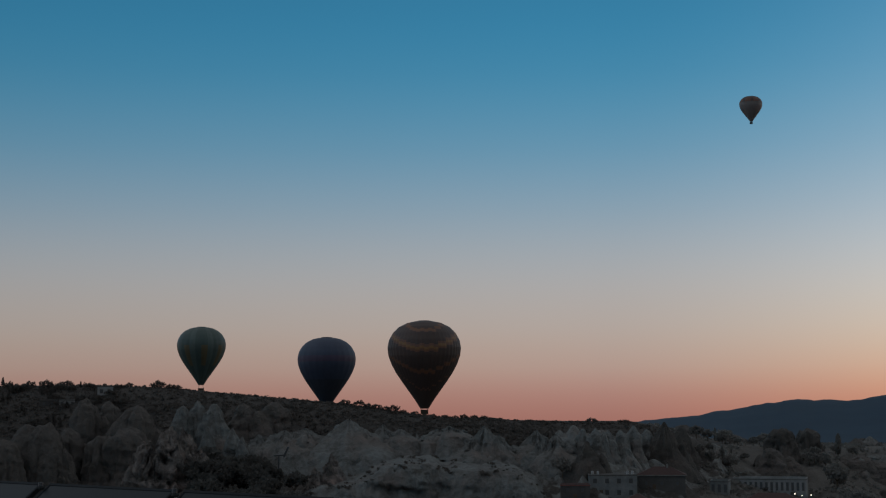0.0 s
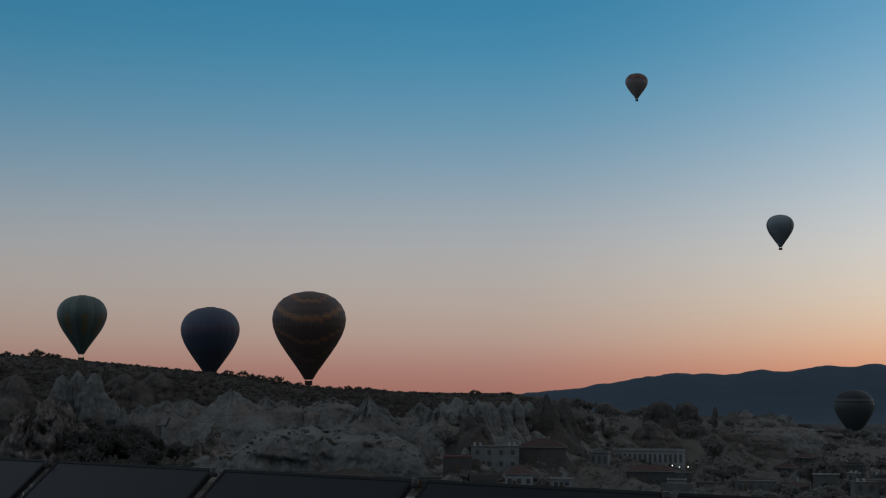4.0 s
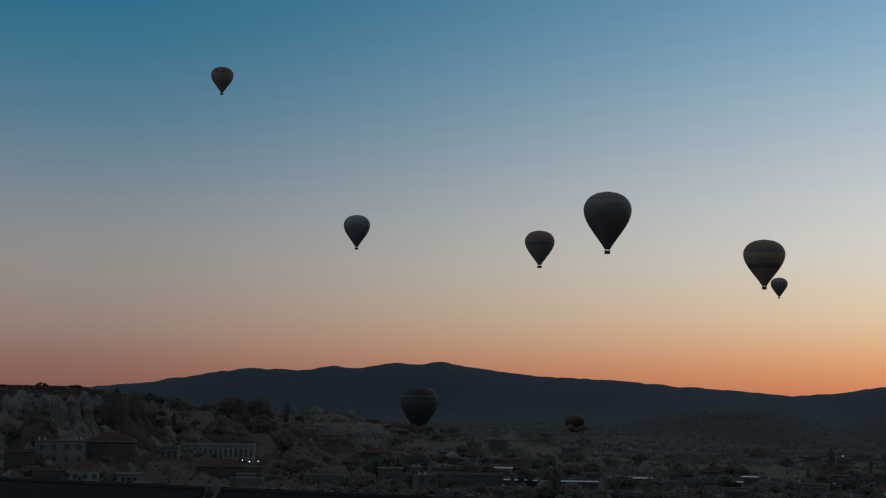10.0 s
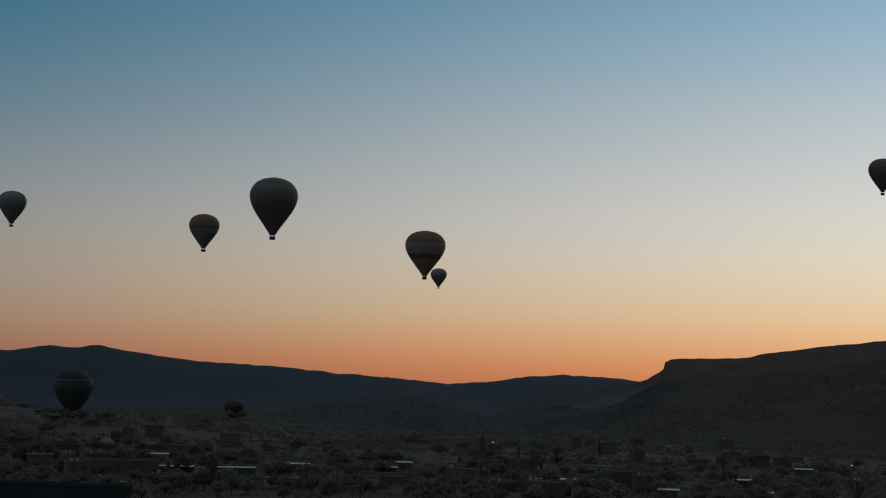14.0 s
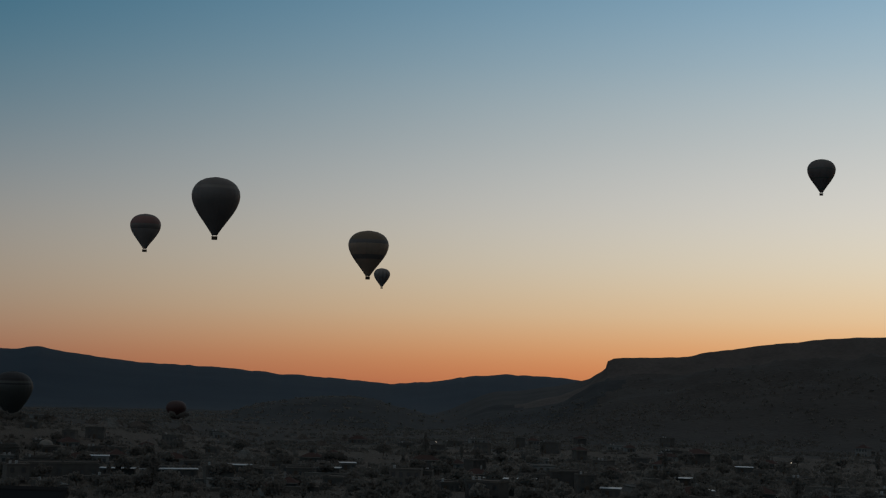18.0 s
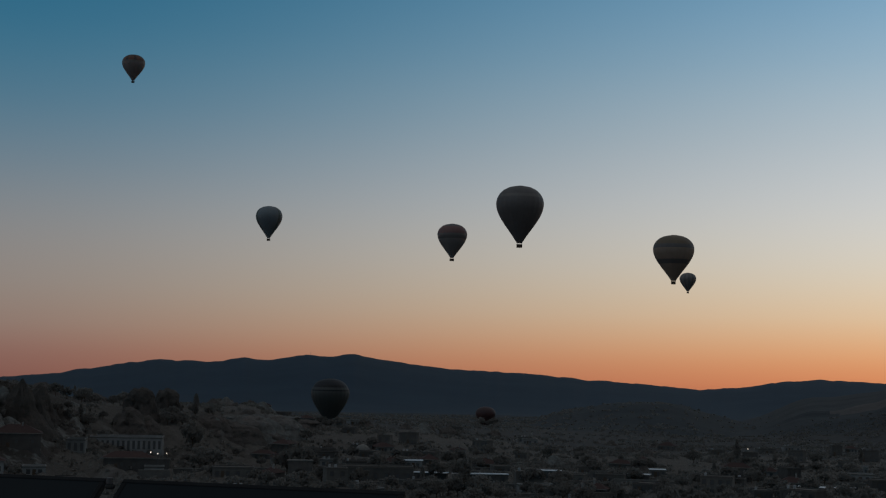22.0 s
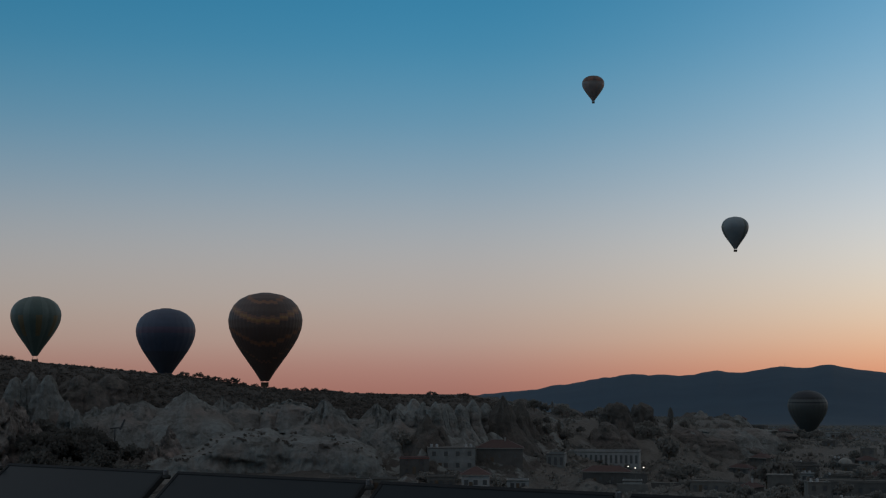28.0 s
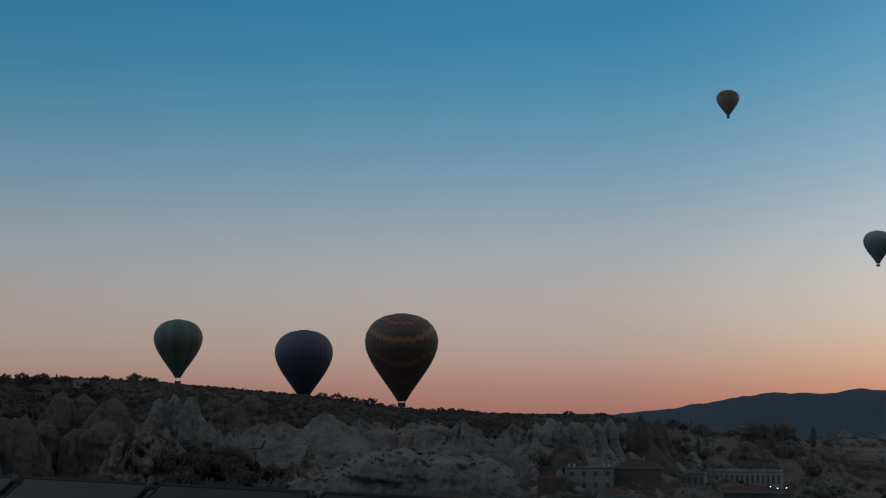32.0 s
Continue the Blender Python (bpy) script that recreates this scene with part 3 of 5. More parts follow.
def balloon(bearing, r, z_top, width, fabrics, pattern, label, gores=24, deep=1.185, burning=False, basket=True, drop=0.8, wide=1.0, rows=34):
    """An envelope of sewn gores over a wicker basket; z_top is the crown's height."""
    w = width / 2
    length = width * deep
    b = thing("hot_air_balloon", Matrix.Translation(at_bearing(bearing, r, z_top - length - drop - 1.4)) @ Euler((0, 0, radians(-bearing))).to_matrix().to_4x4(),
              label, "balloon", "hot-air balloons")
    base = length + drop + 1.4
    sub = 3
    n = gores * sub
    bm = bmesh.new()
    rings = []
    for i in range(rows + 1):
        s = (i / rows) ** 1.25
        k = s * PROFILE[-1][0]
        rad = w * lerp(PROFILE, k)
        ring = []
        for j in range(n):
            a = 2 * math.pi * j / n
            bulge = 1 + 0.022 * (abs(math.sin(math.pi * (j % sub) / sub)) - 0.5) * min(1, 3 * s) if sub > 1 else 1
            ring.append(bm.verts.new((rad * bulge * math.sin(a), -rad * bulge * math.cos(a), base - k / PROFILE[-1][0] * length)) if i else None)
        rings.append(ring)
    crown = bm.verts.new((0, 0, base))
    for i in range(rows):
        for j in range(n):
            k = (j + 1) % n
            f = bm.faces.new((crown, rings[1][j], rings[1][k])) if i == 0 else bm.faces.new((rings[i][j], rings[i + 1][j], rings[i + 1][k], rings[i][k]))
            f.material_index = pattern(j // sub, i / rows, i)
    env = part("envelope", bm, fabrics, b, smooth=True)
    bm = bmesh.new()
    tube(bm, (0, 0, base - 0.012 * w), (0, 0, base + 0.003 * w), 0.21 * w, 0.15 * w, 24)
    part("crown_vent", bm, fabrics[0], b, smooth=True)
    mouth = base - length
    rm = w * PROFILE[-1][1]
    bm = bmesh.new()
    tube(bm, (0, 0, mouth), (0, 0, mouth - 0.35), rm * 0.98, rm * 0.9, 20, cap=False)
    part("skirt", bm, fabrics[0], b)
    if basket:
        bw, bd = 1.3 * wide, 0.85
        for sx in (-1, 1):
            for sy in (-1, 1):
                bm = bmesh.new()
                tube(bm, (sx * rm * 0.6, sy * rm * 0.6, mouth - 0.35), (sx * bw * 0.9, sy * bd * 0.9, 1.25), 0.03, n=5)
                part("suspension_cable", bm, DARK_METAL, b)
        bm = bmesh.new()
        box(bm, -bw, bw, -bd, bd, -0.25, 1.2, 0.08)
        k = part("basket", bm, WICKER, b, "brown wicker basket")
        bm = bmesh.new()
        for q in ((-bw, bw, -bd - 0.06, -bd + 0.06), (-bw, bw, bd - 0.06, bd + 0.06), (-bw - 0.06, -bw + 0.06, -bd, bd), (bw - 0.06, bw + 0.06, -bd, bd)):
            box(bm, *q, 1.16, 1.30)
        part("rim", bm, DARK_METAL, k)
        burner = part("burner", boxm(-0.5, 0.5, -0.35, 0.35, mouth - 0.3, mouth + 0.1, bevel=0.05), METAL, b)
        for sx in (-1, 1):
            bm = bmesh.new()
            tube(bm, (sx * 0.45, 0, mouth - 0.3), (sx * bw * 0.85, 0, 1.2), 0.035, n=6)
            part("upright", bm, DARK_METAL, b)
        if burning:
            bm = bmesh.new()
            tube(bm, (0, 0, mouth + 0.1), (0, 0, mouth + 2.0), 0.45, 0.12, 10)
            part("flame", bm, FLAME, burner, "burning gas flame")
    return b


def crown_height(r, degrees):
    return EYE + r * math.tan(radians(degrees))


BLUE, RED, GREEN = fabric("blue_fabric", (0.030, 0.039, 0.062)), fabric("red_fabric", (0.046, 0.019, 0.017)), fabric("green_fabric", (0.045, 0.065, 0.057))
# GREY, PALE, BLACK, MAROON: lightened, haze before the flying balloons is in the colour
AMBER, GOLD, GREY, PALE = fabric("amber_fabric", (0.13, 0.06, 0.03)), fabric("gold_fabric", (0.165, 0.088, 0.036)), fabric("hazed_grey_fabric", (0.115, 0.108, 0.10)), fabric("hazed_pale_fabric", (0.115, 0.14, 0.15))
BLACK, MAROON, OLIVE, TEAL = fabric("hazed_charcoal_fabric", (0.088, 0.083, 0.080)), fabric("hazed_maroon_fabric", (0.135, 0.075, 0.068)), fabric("olive_fabric", (0.108, 0.084, 0.056)), fabric("teal_fabric", (0.062, 0.083, 0.074))
ASH = fabric("ash_fabric", (0.036, 0.039, 0.037))
SLATE, SOOT, INDIGO = fabric("slate_fabric", (0.0055, 0.0085, 0.012)), fabric("soot_fabric", (0.005, 0.006, 0.007)), fabric("indigo_fabric", (0.028, 0.032, 0.043))
MOSS = fabric("moss_fabric", (0.085, 0.068, 0.036))
BRICK = fabric("brick_fabric", (0.036, 0.018, 0.017))
ORANGE = fabric("orange_fabric", (0.2, 0.06, 0.025))
# smoke and cocoa are lightened, the light missing on undersides put into the colour
LIFTED_SMOKE, LIFTED_COCOA = fabric("shade_lifted_smoke_fabric", (0.150, 0.142, 0.135)), fabric("shade_lifted_cocoa_fabric", (0.200, 0.155, 0.118))
PLUM = fabric("plum_fabric", (0.046, 0.034, 0.055))
BROWN = fabric("brown_black_fabric", (0.054, 0.036, 0.030))


def zigzag(g, s, i):
    """Three bands that climb in small steps away from the side facing the terrace."""
    d = min(g + 0.5, 47.5 - g)
    q = i + min(max(round((d - 2.4) * 1.5), 0), 15) + (g % 2)
    return 2 if q in (28, 29) else 1 if q in (12, 13, 30, 46) else 3 if q in (14, 26, 27, 31, 45, 47, 58) else 0


RUST = fabric("rust_fabric", (0.115, 0.056, 0.038))
balloon(-0.76, 497, crown_height(497, 3.27), 25.0, [BROWN, AMBER, GOLD, RUST], zigzag, "dark balloon with stepped orange and gold zigzag bands, near the ridge", burning=True, drop=0.6, gores=48, rows=70)
balloon(-4.6, 553, crown_height(553, 2.63), 22.0, [BLUE, INDIGO, PLUM], lambda g, s, i: 2 if 12 <= i < 15 else 1 if i > 22 else 0, "deep blue balloon with a dim red band, standing behind the ridge", drop=0.6)
balloon(-9.47, 640, crown_height(640, 3.03), 21.0, [GREEN, TEAL, MOSS], lambda g, s, i: (2 if 14 <= i <= 24 and g % 3 == 0 else 1 if g % 3 == 1 else 0), "green and teal striped balloon low over the ridge", drop=1.6)
balloon(12.21, 1280, crown_height(1280, 11.79), 19.9, [LIFTED_SMOKE, RUST, BROWN, GREY], lambda g, s, i: 2 if i < 6 else (1 if g % 3 else 2) if i < 12 else 3 if i < 14 else 0, "small grey balloon with a dark crown and rust panels", deep=1.12)
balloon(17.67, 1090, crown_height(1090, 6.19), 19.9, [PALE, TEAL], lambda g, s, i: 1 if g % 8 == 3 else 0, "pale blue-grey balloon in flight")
balloon(24.93, 970, crown_height(970, 5.69), 20.0, [MAROON, GREY, LIFTED_SMOKE, BLACK], lambda g, s, i: 3 if i < 5 else 0 if i < 13 else 1 if i < 15 else 3 if i < 18 else 2, "maroon and dark grey balloon in flight", wide=1.15, deep=1.13)
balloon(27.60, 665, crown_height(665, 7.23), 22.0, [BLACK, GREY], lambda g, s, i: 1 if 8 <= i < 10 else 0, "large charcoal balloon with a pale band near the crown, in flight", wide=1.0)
# lower half paler than the crown, to even out shade in the colour
balloon(33.65, 750, crown_height(750, 5.36), 21.0, [LIFTED_COCOA, BLACK, OLIVE], lambda g, s, i: 1 if 10 <= i < 13 or 21 <= i < 24 else 2 if i < 10 else 0, "dull olive-brown balloon with dark bands in flight", wide=0.9, deep=1.10, drop=0.5)
balloon(34.20, 1770, crown_height(1770, 3.90), 20.0, [GREY, LIFTED_SMOKE], lambda g, s, i: 1 if g % 2 else 0, "small grey balloon in flight", deep=1.12)
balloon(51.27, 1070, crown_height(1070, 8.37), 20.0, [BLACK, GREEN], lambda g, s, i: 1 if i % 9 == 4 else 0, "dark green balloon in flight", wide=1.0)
balloon(20.27, 765, crown_height(765, -0.51), 20.0, [ASH, SOOT, SLATE], lambda g, s, i: 2 if i < 7 else 1 if i in (7, 8, 11) else 0, "grey balloon with dark bands standing on the valley floor", drop=0.5)
balloon(26.38, 1100, crown_height(1100, -1.48), 15.0, [RED, ORANGE, BRICK], lambda g, s, i: 2 if i < 12 else 0, "red balloon being heated on the ground", burning=True, drop=0.5, deep=1.05)

# ---- rock towers and cones of tuff ----
def vnoise3(x, y, z, seed=0):
    """Smooth noise in space, -1 to 1, for arrays."""
    iz = np.floor(z).astype(np.int64)
    fz = z - iz
    fz = fz * fz * (3 - 2 * fz)

    def sheet(k):
        ix, iy = np.floor(x).astype(np.int64), np.floor(y).astype(np.int64)
        fx, fy = x - ix, y - iy
        fx, fy = fx * fx * (3 - 2 * fx), fy * fy * (3 - 2 * fy)
        s = seed + k * 131
        a, b = hash_grid(ix, iy, s), hash_grid(ix + 1, iy, s)
        c, d = hash_grid(ix, iy + 1, s), hash_grid(ix + 1, iy + 1, s)
        return (a + (b - a) * fx) * (1 - fy) + (c + (d - c) * fx) * fy
    lo, hi = sheet(iz), sheet(iz + 1)
    return (lo + (hi - lo) * fz) * 2 - 1


def fract3(x, y, z, size, seed, octaves=4, ridged=False):
    total, amp, norm = 0.0, 1.0, 0.0
    for o in range(octaves):
        v = vnoise3(x / size, y / size, z / size, seed + 17 * o)
        v = 1 - 2 * abs(v) if ridged else v
        total, norm, amp, size = total + amp * v, norm + amp, amp * 0.55, size * 0.48
    return total / norm


# how each kind of rock body narrows with height, how deep its gullies are, how rough it is, how far it runs back
STYLES = {"crag": (lambda s: (1 - s) ** 0.75, 2.2, 4.2, 0.9),
          "cone": (lambda s: (1 - s) ** 0.85, 1.0, 1.3, 1.0),
          "dome": (lambda s: (1 - s ** 1.8) ** 0.7, 1.0, 1.6, 1.1),
          "fluted": (lambda s: (1 - s ** 1.25) ** 0.95, 1.4, 1.2, 1.2),
          "slope": (lambda s: (1 - s ** 1.1) ** 1.05, 3.6, 1.6, 1.2),
          "column": (lambda s: (1 - s ** 5) ** 0.5 * (1.12 - 0.34 * s), 1.5, 1.6, 0.9),
          "bluff": (lambda s: (1 - s ** 6) ** 0.5 * (1.06 - 0.2 * s), 1.3, 1.6, 0.8)}


def spire(h, w, style, seed, x, y, n, rows, caves=()):
    """One body of rock as a ring-by-ring skin: vertices, quads."""
    shape, cut, rough, back_run = STYLES[style]
    deep = 2.5 + 0.38 * w
    u = np.linspace(0, 1, rows + 1)
    u = (1 - (1 - u) ** 1.7)[:, None]
    s = np.clip((u * (h + deep) - deep) / h, 0, 1)
    a = np.linspace(0, 2 * math.pi, n, endpoint=False)[None, :]
    dx, dy = np.cos(a), np.sin(a)
    o = seed * 7.31
    below = np.clip(1 - u * (h + deep) / deep, 0, 1)
    rad = shape(s) * w / 2 * (1 + 0.75 * below)
    skew = 1 + 0.28 * vnoise3(dx * 1.1 + o, dy * 1.1, s * 1.6) + 0.15 * vnoise3(dx * 2.7 + o, dy * 2.7 + 5, s * 2.6)
    px, py = rad * skew * dx, rad * skew * dy * back_run
    pz = -deep + (h + deep) * u + 0 * a
    gx, gy, gz = px + o * 9, py + o * 5, pz
    amp = min(1.0, w / 10)
    # gullies run down the faces, ledges run round them
    gully = (vnoise3(np.cos(a) * w * 0.32 + o, np.sin(a) * w * 0.32, s * 1.3 + 3, 5) ** 2) ** 0.5
    bite = -cut * 1.3 * np.clip(0.55 - gully, 0, 1) * (0.35 + s * (1 - s) * 2.6) + rough * (0.55 * fract3(gx, gy, gz * 0.6, 5.0, 3) + 0.50 * fract3(gx, gy, gz * 0.7, 2.4, 8, 3, True))
    bite = bite + rough * 0.22 * vnoise3(gz * 0.9 + 0.15 * gx, gz * 0 + o, gz * 0.0) + 0.12 * rough * fract3(gx, gy, gz, 0.8, 12, 2)
    bite = bite * amp * (1 - 0.6 * s * s)
    for ca, cz, cw, ch in caves:
        da = (a - radians(ca) + math.pi) % (2 * math.pi) - math.pi
        inside = np.clip(1.25 - (abs(da) * rad / (cw / 2)) ** 4 - (abs(pz - cz) / (ch / 2)) ** 4, 0, 1)
        bite = bite - 2.4 * (inside > 0.1)
    px, py = px + x + bite * dx, py + y + bite * dy
    pz = pz + 0.65 * rough * amp * s * (1 - (0.8 if style == "slope" else 0.25) * s ** 6) * vnoise3(px / 1.7 + o, py / 1.7, pz * 0)
    co = np.stack([px, py, pz], -1).reshape(-1, 3)
    i = np.arange((rows + 1) * n).reshape(rows + 1, n)
    k = np.roll(i, -1, axis=1)
    quads = np.stack([i[:-1], k[:-1], k[1:], i[1:]], -1).reshape(-1, 4)
    return co, quads


def rock_mesh(h, w, style, seed, n=64, rows=34, peaks=3, caves=()):
    """A weathered body of rock: a main mass with lower ones grown into it."""
    g = random.Random(seed)
    bodies = [spire(h, w, style, seed, 0, 0, n, rows, caves)]
    for k in range(peaks):
        a = g.uniform(0.2, 2.9)
        bodies.append(spire(h * g.uniform(0.5, 0.86), w * g.uniform(0.42, 0.7), style, seed + 0.37 * k + 0.2, math.cos(a) * w * 0.42, math.sin(a) * w * 0.2, n * 2 // 3, rows * 2 // 3))
    verts = np.concatenate([b[0] for b in bodies])
    shift = np.cumsum([0] + [len(b[0]) for b in bodies[:-1]])
    quads = np.concatenate([b[1] + d for b, d in zip(bodies, shift)])
    me = bpy.data.meshes.new("rock")
    me.vertices.add(len(verts))
    me.vertices.foreach_set("co", verts.ravel())
    me.loops.add(quads.size)
    me.loops.foreach_set("vertex_index", quads.ravel())
    me.polygons.add(len(quads))
    me.polygons.foreach_set("loop_start", np.arange(0, quads.size, 4))
    me.polygons.foreach_set("use_smooth", [True] * len(quads))
    me.update()
    return me


def rock(bearing, r, h, w, style, mat, label, seed, name="rock_tower", group="", caves=(), peaks=3):
    w *= {"column": 1.38, "fluted": 1.9, "bluff": 1.25, "slope": 2.6}.get(style, 1.15)
    me = rock_mesh(h, w, style, seed, 72, 40, peaks, caves)
    me.materials.append(mat)
    ob = new(name, me)
    ob.matrix_world = on_ground(bearing, r)
    return tagged(ob, label, "rock", group)


# bearing, distance, height, width
TOWERS = [(-13.78, 462, 25.0, 9.6), (-12.88, 468, 17.3, 6.4), (-11.94, 455, 19.4, 9.2), (-12.15, 446, 15.0, 12.0), (-15.9, 440, 23.2, 9.8), (-15.22, 438, 22.4, 9.0),
          (-16.74, 436, 17.6, 9.5), (-14.35, 452, 18.0, 8.5), (-13.25, 447, 13.5, 7.5), (-14.75, 436, 14.0, 7.0)]
CRAGS = [(-10.75, 432, 19.6, 15.0), (-10.05, 434, 18.0, 10.5), (-11.40, 430, 13.5, 10.0), (-9.55, 432, 11.5, 9.5), (-4.40, 430, 8.0, 6.0), (-4.95, 428, 6.0, 5.5)]
DOMES = [(-10.12, 470, 16.0, 8.0), (-8.94, 468, 16.2, 9.8), (-9.58, 474, 15.0, 8.5), (-9.19, 455, 13.5, 4.8), (-7.88, 446, 13.0, 4.5), (-8.25, 456, 11.5, 6.0),
         (2.47, 433, 2.8, 5.0), (4.01, 447, 4.0, 5.0), (8.15, 487, 4.4, 5.4)]
SLOPES = [(-3.70, 466, 10.4, 12.0), (-3.11, 465, 7.2, 9.0), (-5.43, 468, 7.3, 10.0), (-4.4, 466, 6.7, 8.0), (-6.2, 466, 6.0, 8.0), (-2.4, 466, 5.0, 6.0), (-1.69, 468, 3.4, 5.0), (-0.67, 464, 2.2, 3.5),
          (0.2, 466, 3.0, 4.5), (1.1, 456, 5.0, 6.0), (1.59, 457, 10.3, 7.0), (2.16, 461, 7.8, 6.0), (2.69, 462, 5.2, 5.0), (3.65, 468, 7.2, 6.0), (4.42, 456, 7.1, 6.0)]
ROSE_DOMES = [(-7.80, 480, 8.6, 8.5), (-6.67, 482, 6.8, 9.0), (-7.25, 478, 6.5, 7.5)]
CONES = [(5.59, 441, 7.6, 9.0), (8.58, 487, 14.6, 13.0), (9.25, 505, 10.5, 9), (12.96, 571, 9.9, 8), (13.94, 590, 8.4, 8)]
FLUTES = [(4.91, 456, 5.0, 5.0), (5.42, 458, 6.6, 5.2), (5.93, 454, 7.8, 5.4), (6.41, 457, 7.8, 5.0), (6.90, 466, 7.8, 5.2), (7.40, 470, 6.6, 5.0), (7.90, 489, 6.4, 5.4), (7.06, 462, 6.0, 7.5)]
for k, q in enumerate(TOWERS):
    rock(*q, "column", TUFF_ROSE, "tall weathered rose-grey tuff tower below the ridge", 3 + k, group="rock towers", peaks=3)
for k, q in enumerate(DOMES):
    rock(*q, "dome", TUFF, "pale grey rounded tuff dome on the slope", 43 + k, "tuff_dome", "tuff domes", peaks=2)
for k, q in enumerate(SLOPES):
    rock(*q, "slope", TUFF, "broad pale spur of eroded tuff on the slope", 163 + k, "tuff_spur", "tuff spurs", peaks=5 if q[3] > 8 else 3)
for k, q in enumerate(ROSE_DOMES):
    rock(*q, "dome", TUFF_ROSE, "dark rose-grey rounded tuff dome under the ridge", 63 + k, "tuff_dome", "tuff domes", peaks=3)
for k, q in enumerate(CRAGS):
    rock(*q, "crag", TUFF_CRAG, "craggy tuff cone with dark cave openings", 23 + k, "tuff_crag", "tuff crags",
         [(-95, 10.5, 1.6, 2.0), (-70, 12.5, 1.2, 1.8), (-110, 5.2, 1.8, 2.4), (-80, 3.6, 1.3, 1.8), (-62, 7.5, 1.2, 1.6)] if k == 0 else [(-80, 6.0, 1.4, 1.8), (-100, 10, 1.0, 1.3)] if k < 3 else ())
for k, q in enumerate(CONES):
    rock(*q, "cone" if k < 3 else "column", TUFF_DARK, "dark pointed fairy chimney of tuff", 31 + k, "fairy_chimney", "fairy chimneys", (), 1)
for k, q in enumerate(FLUTES):
    rock(*q, "dome" if k < 7 else "cone", TUFF, "pale pointed rib of the fluted tuff cliff", 111 + k, "tuff_rib", "fluted tuff ribs", peaks=1)


def cliff(b0, b1, r, crest_line, label, seed, recess):
    """A streaked tuff wall across the slope with a terrace behind it; crest_line gives its top in degrees below the eye by bearing."""
    nu, nv, nt_ = int((b1 - b0) * radians(1) * r / 0.40), 50, 26
    b = np.linspace(b0, b1, nu)[None, :]
    along = np.radians(b) * r
    top = EYE - r * np.tan(np.radians(table(crest_line, b))) + 5.0 * (fractal(along, along * 0, 11, 5, seed) - 0.5)
    foot = -8.0
    v = np.linspace(0, 1, nv)[:, None]
    z = foot + (top - foot) * v
    along = along + 0 * v
    flute = fract3(along + 1.2 * vnoise3(z * 0.3, along * 0.1, z * 0), z * 0.12, z * 0 + seed, 4.6, seed, 5, True)
    knob = fract3(along, z, z * 0 + seed, 3.0, seed + 5, 5)
    big = fract3(along, z * 0.25, z * 0 + seed, 22.0, seed + 9, 3)
    ledge = vnoise3(z * 0.5 + 0.06 * along, along * 0.05, z * 0 + seed, seed)
    out = 1.5 * flute + 1.5 * knob + 7.0 * big + 0.8 * ledge - 6.5 * v ** 1.2 - 2.0 * v ** 7
    ra, rb, za, zb = recess
    edge = fract3(along, z, z * 0, 2.6, seed + 2, 4)
    out = out - 1.6 * sstep(ra - 0.2, ra + 0.2, b + 0.25 * edge) * sstep(rb + 0.2, rb - 0.2, b + 0.25 * edge) * sstep(za - 1, za + 1, z + 1.5 * edge) * sstep(zb + 0.8, zb - 0.8, z + 2.2 * edge)
    w = np.linspace(0, 1, nt_ + 1)[1:, None]
    rr = r - out
    rt = rr[-1:] + 44 * w
    zt = z[-1:] + 4.5 * w ** 1.5 + (0.4 + 2.2 * w * (1 - w)) * 2.4 * (fractal(np.radians(b) * rt, rt, 8.0, 5, seed) - 0.5) - 12.0 * sstep(0.5, 1.0, w)
    R, Z = np.concatenate([rr, rt]), np.concatenate([z, zt])
    B = np.radians(b) + 0 * R
    co = np.stack([R * np.sin(B), R * np.cos(B), Z], -1).reshape(-1, 3)
    i = np.arange(R.size).reshape(R.shape)
    quads = np.stack([i[:-1, :-1], i[:-1, 1:], i[1:, 1:], i[1:, :-1]], -1).reshape(-1, 4)
    me = bpy.data.meshes.new("tuff_cliff")
    me.vertices.add(len(co))
    me.vertices.foreach_set("co", co.ravel())
    me.loops.add(quads.size)
    me.loops.foreach_set("vertex_index", quads.ravel())
    me.polygons.add(len(quads))
    me.polygons.foreach_set("loop_start", np.arange(0, quads.size, 4))
    me.polygons.foreach_set("use_smooth", [True] * len(quads))
    me.materials.append(TUFF)
    me.update()
    tagged(new("tuff_cliff", me), label, "rock", "tuff cliffs")
    return co.reshape(*R.shape, 3)[nv - 4:nv + nt_ // 2]


TERRACE = cliff(-5.9, 4.3, 408, [(-5.9, 4.4), (-5.2, 3.5), (-4.5, 3.2), (-3.6, 3.15), (-3.0, 2.9), (-2.4, 2.55), (-1.6, 2.4), (-0.6, 2.35), (0.2, 2.45), (1.0, 2.7), (2.0, 2.65), (2.8, 2.75), (3.6, 3.2), (4.3, 4.4)],
      "long pale streaked tuff cliff above the village with a dark recess", 7, (-2.25, -0.65, 1.0, 7.0))
for k, q in enumerate([(16.95, 606, 2.6, 17), (17.9, 640, 3.0, 22), (16.4, 592, 1.7, 15), (18.6, 690, 3.2, 20), (15.6, 588, 1.6, 13), (17.4, 600, 1.5, 14)]):
    rock(*q, "bluff", TUFF if k < 2 else TUFF_ROSE, "long layered tuff ledge across the low hill", 131 + k, "tuff_ledge", "tuff ledges", peaks=2)
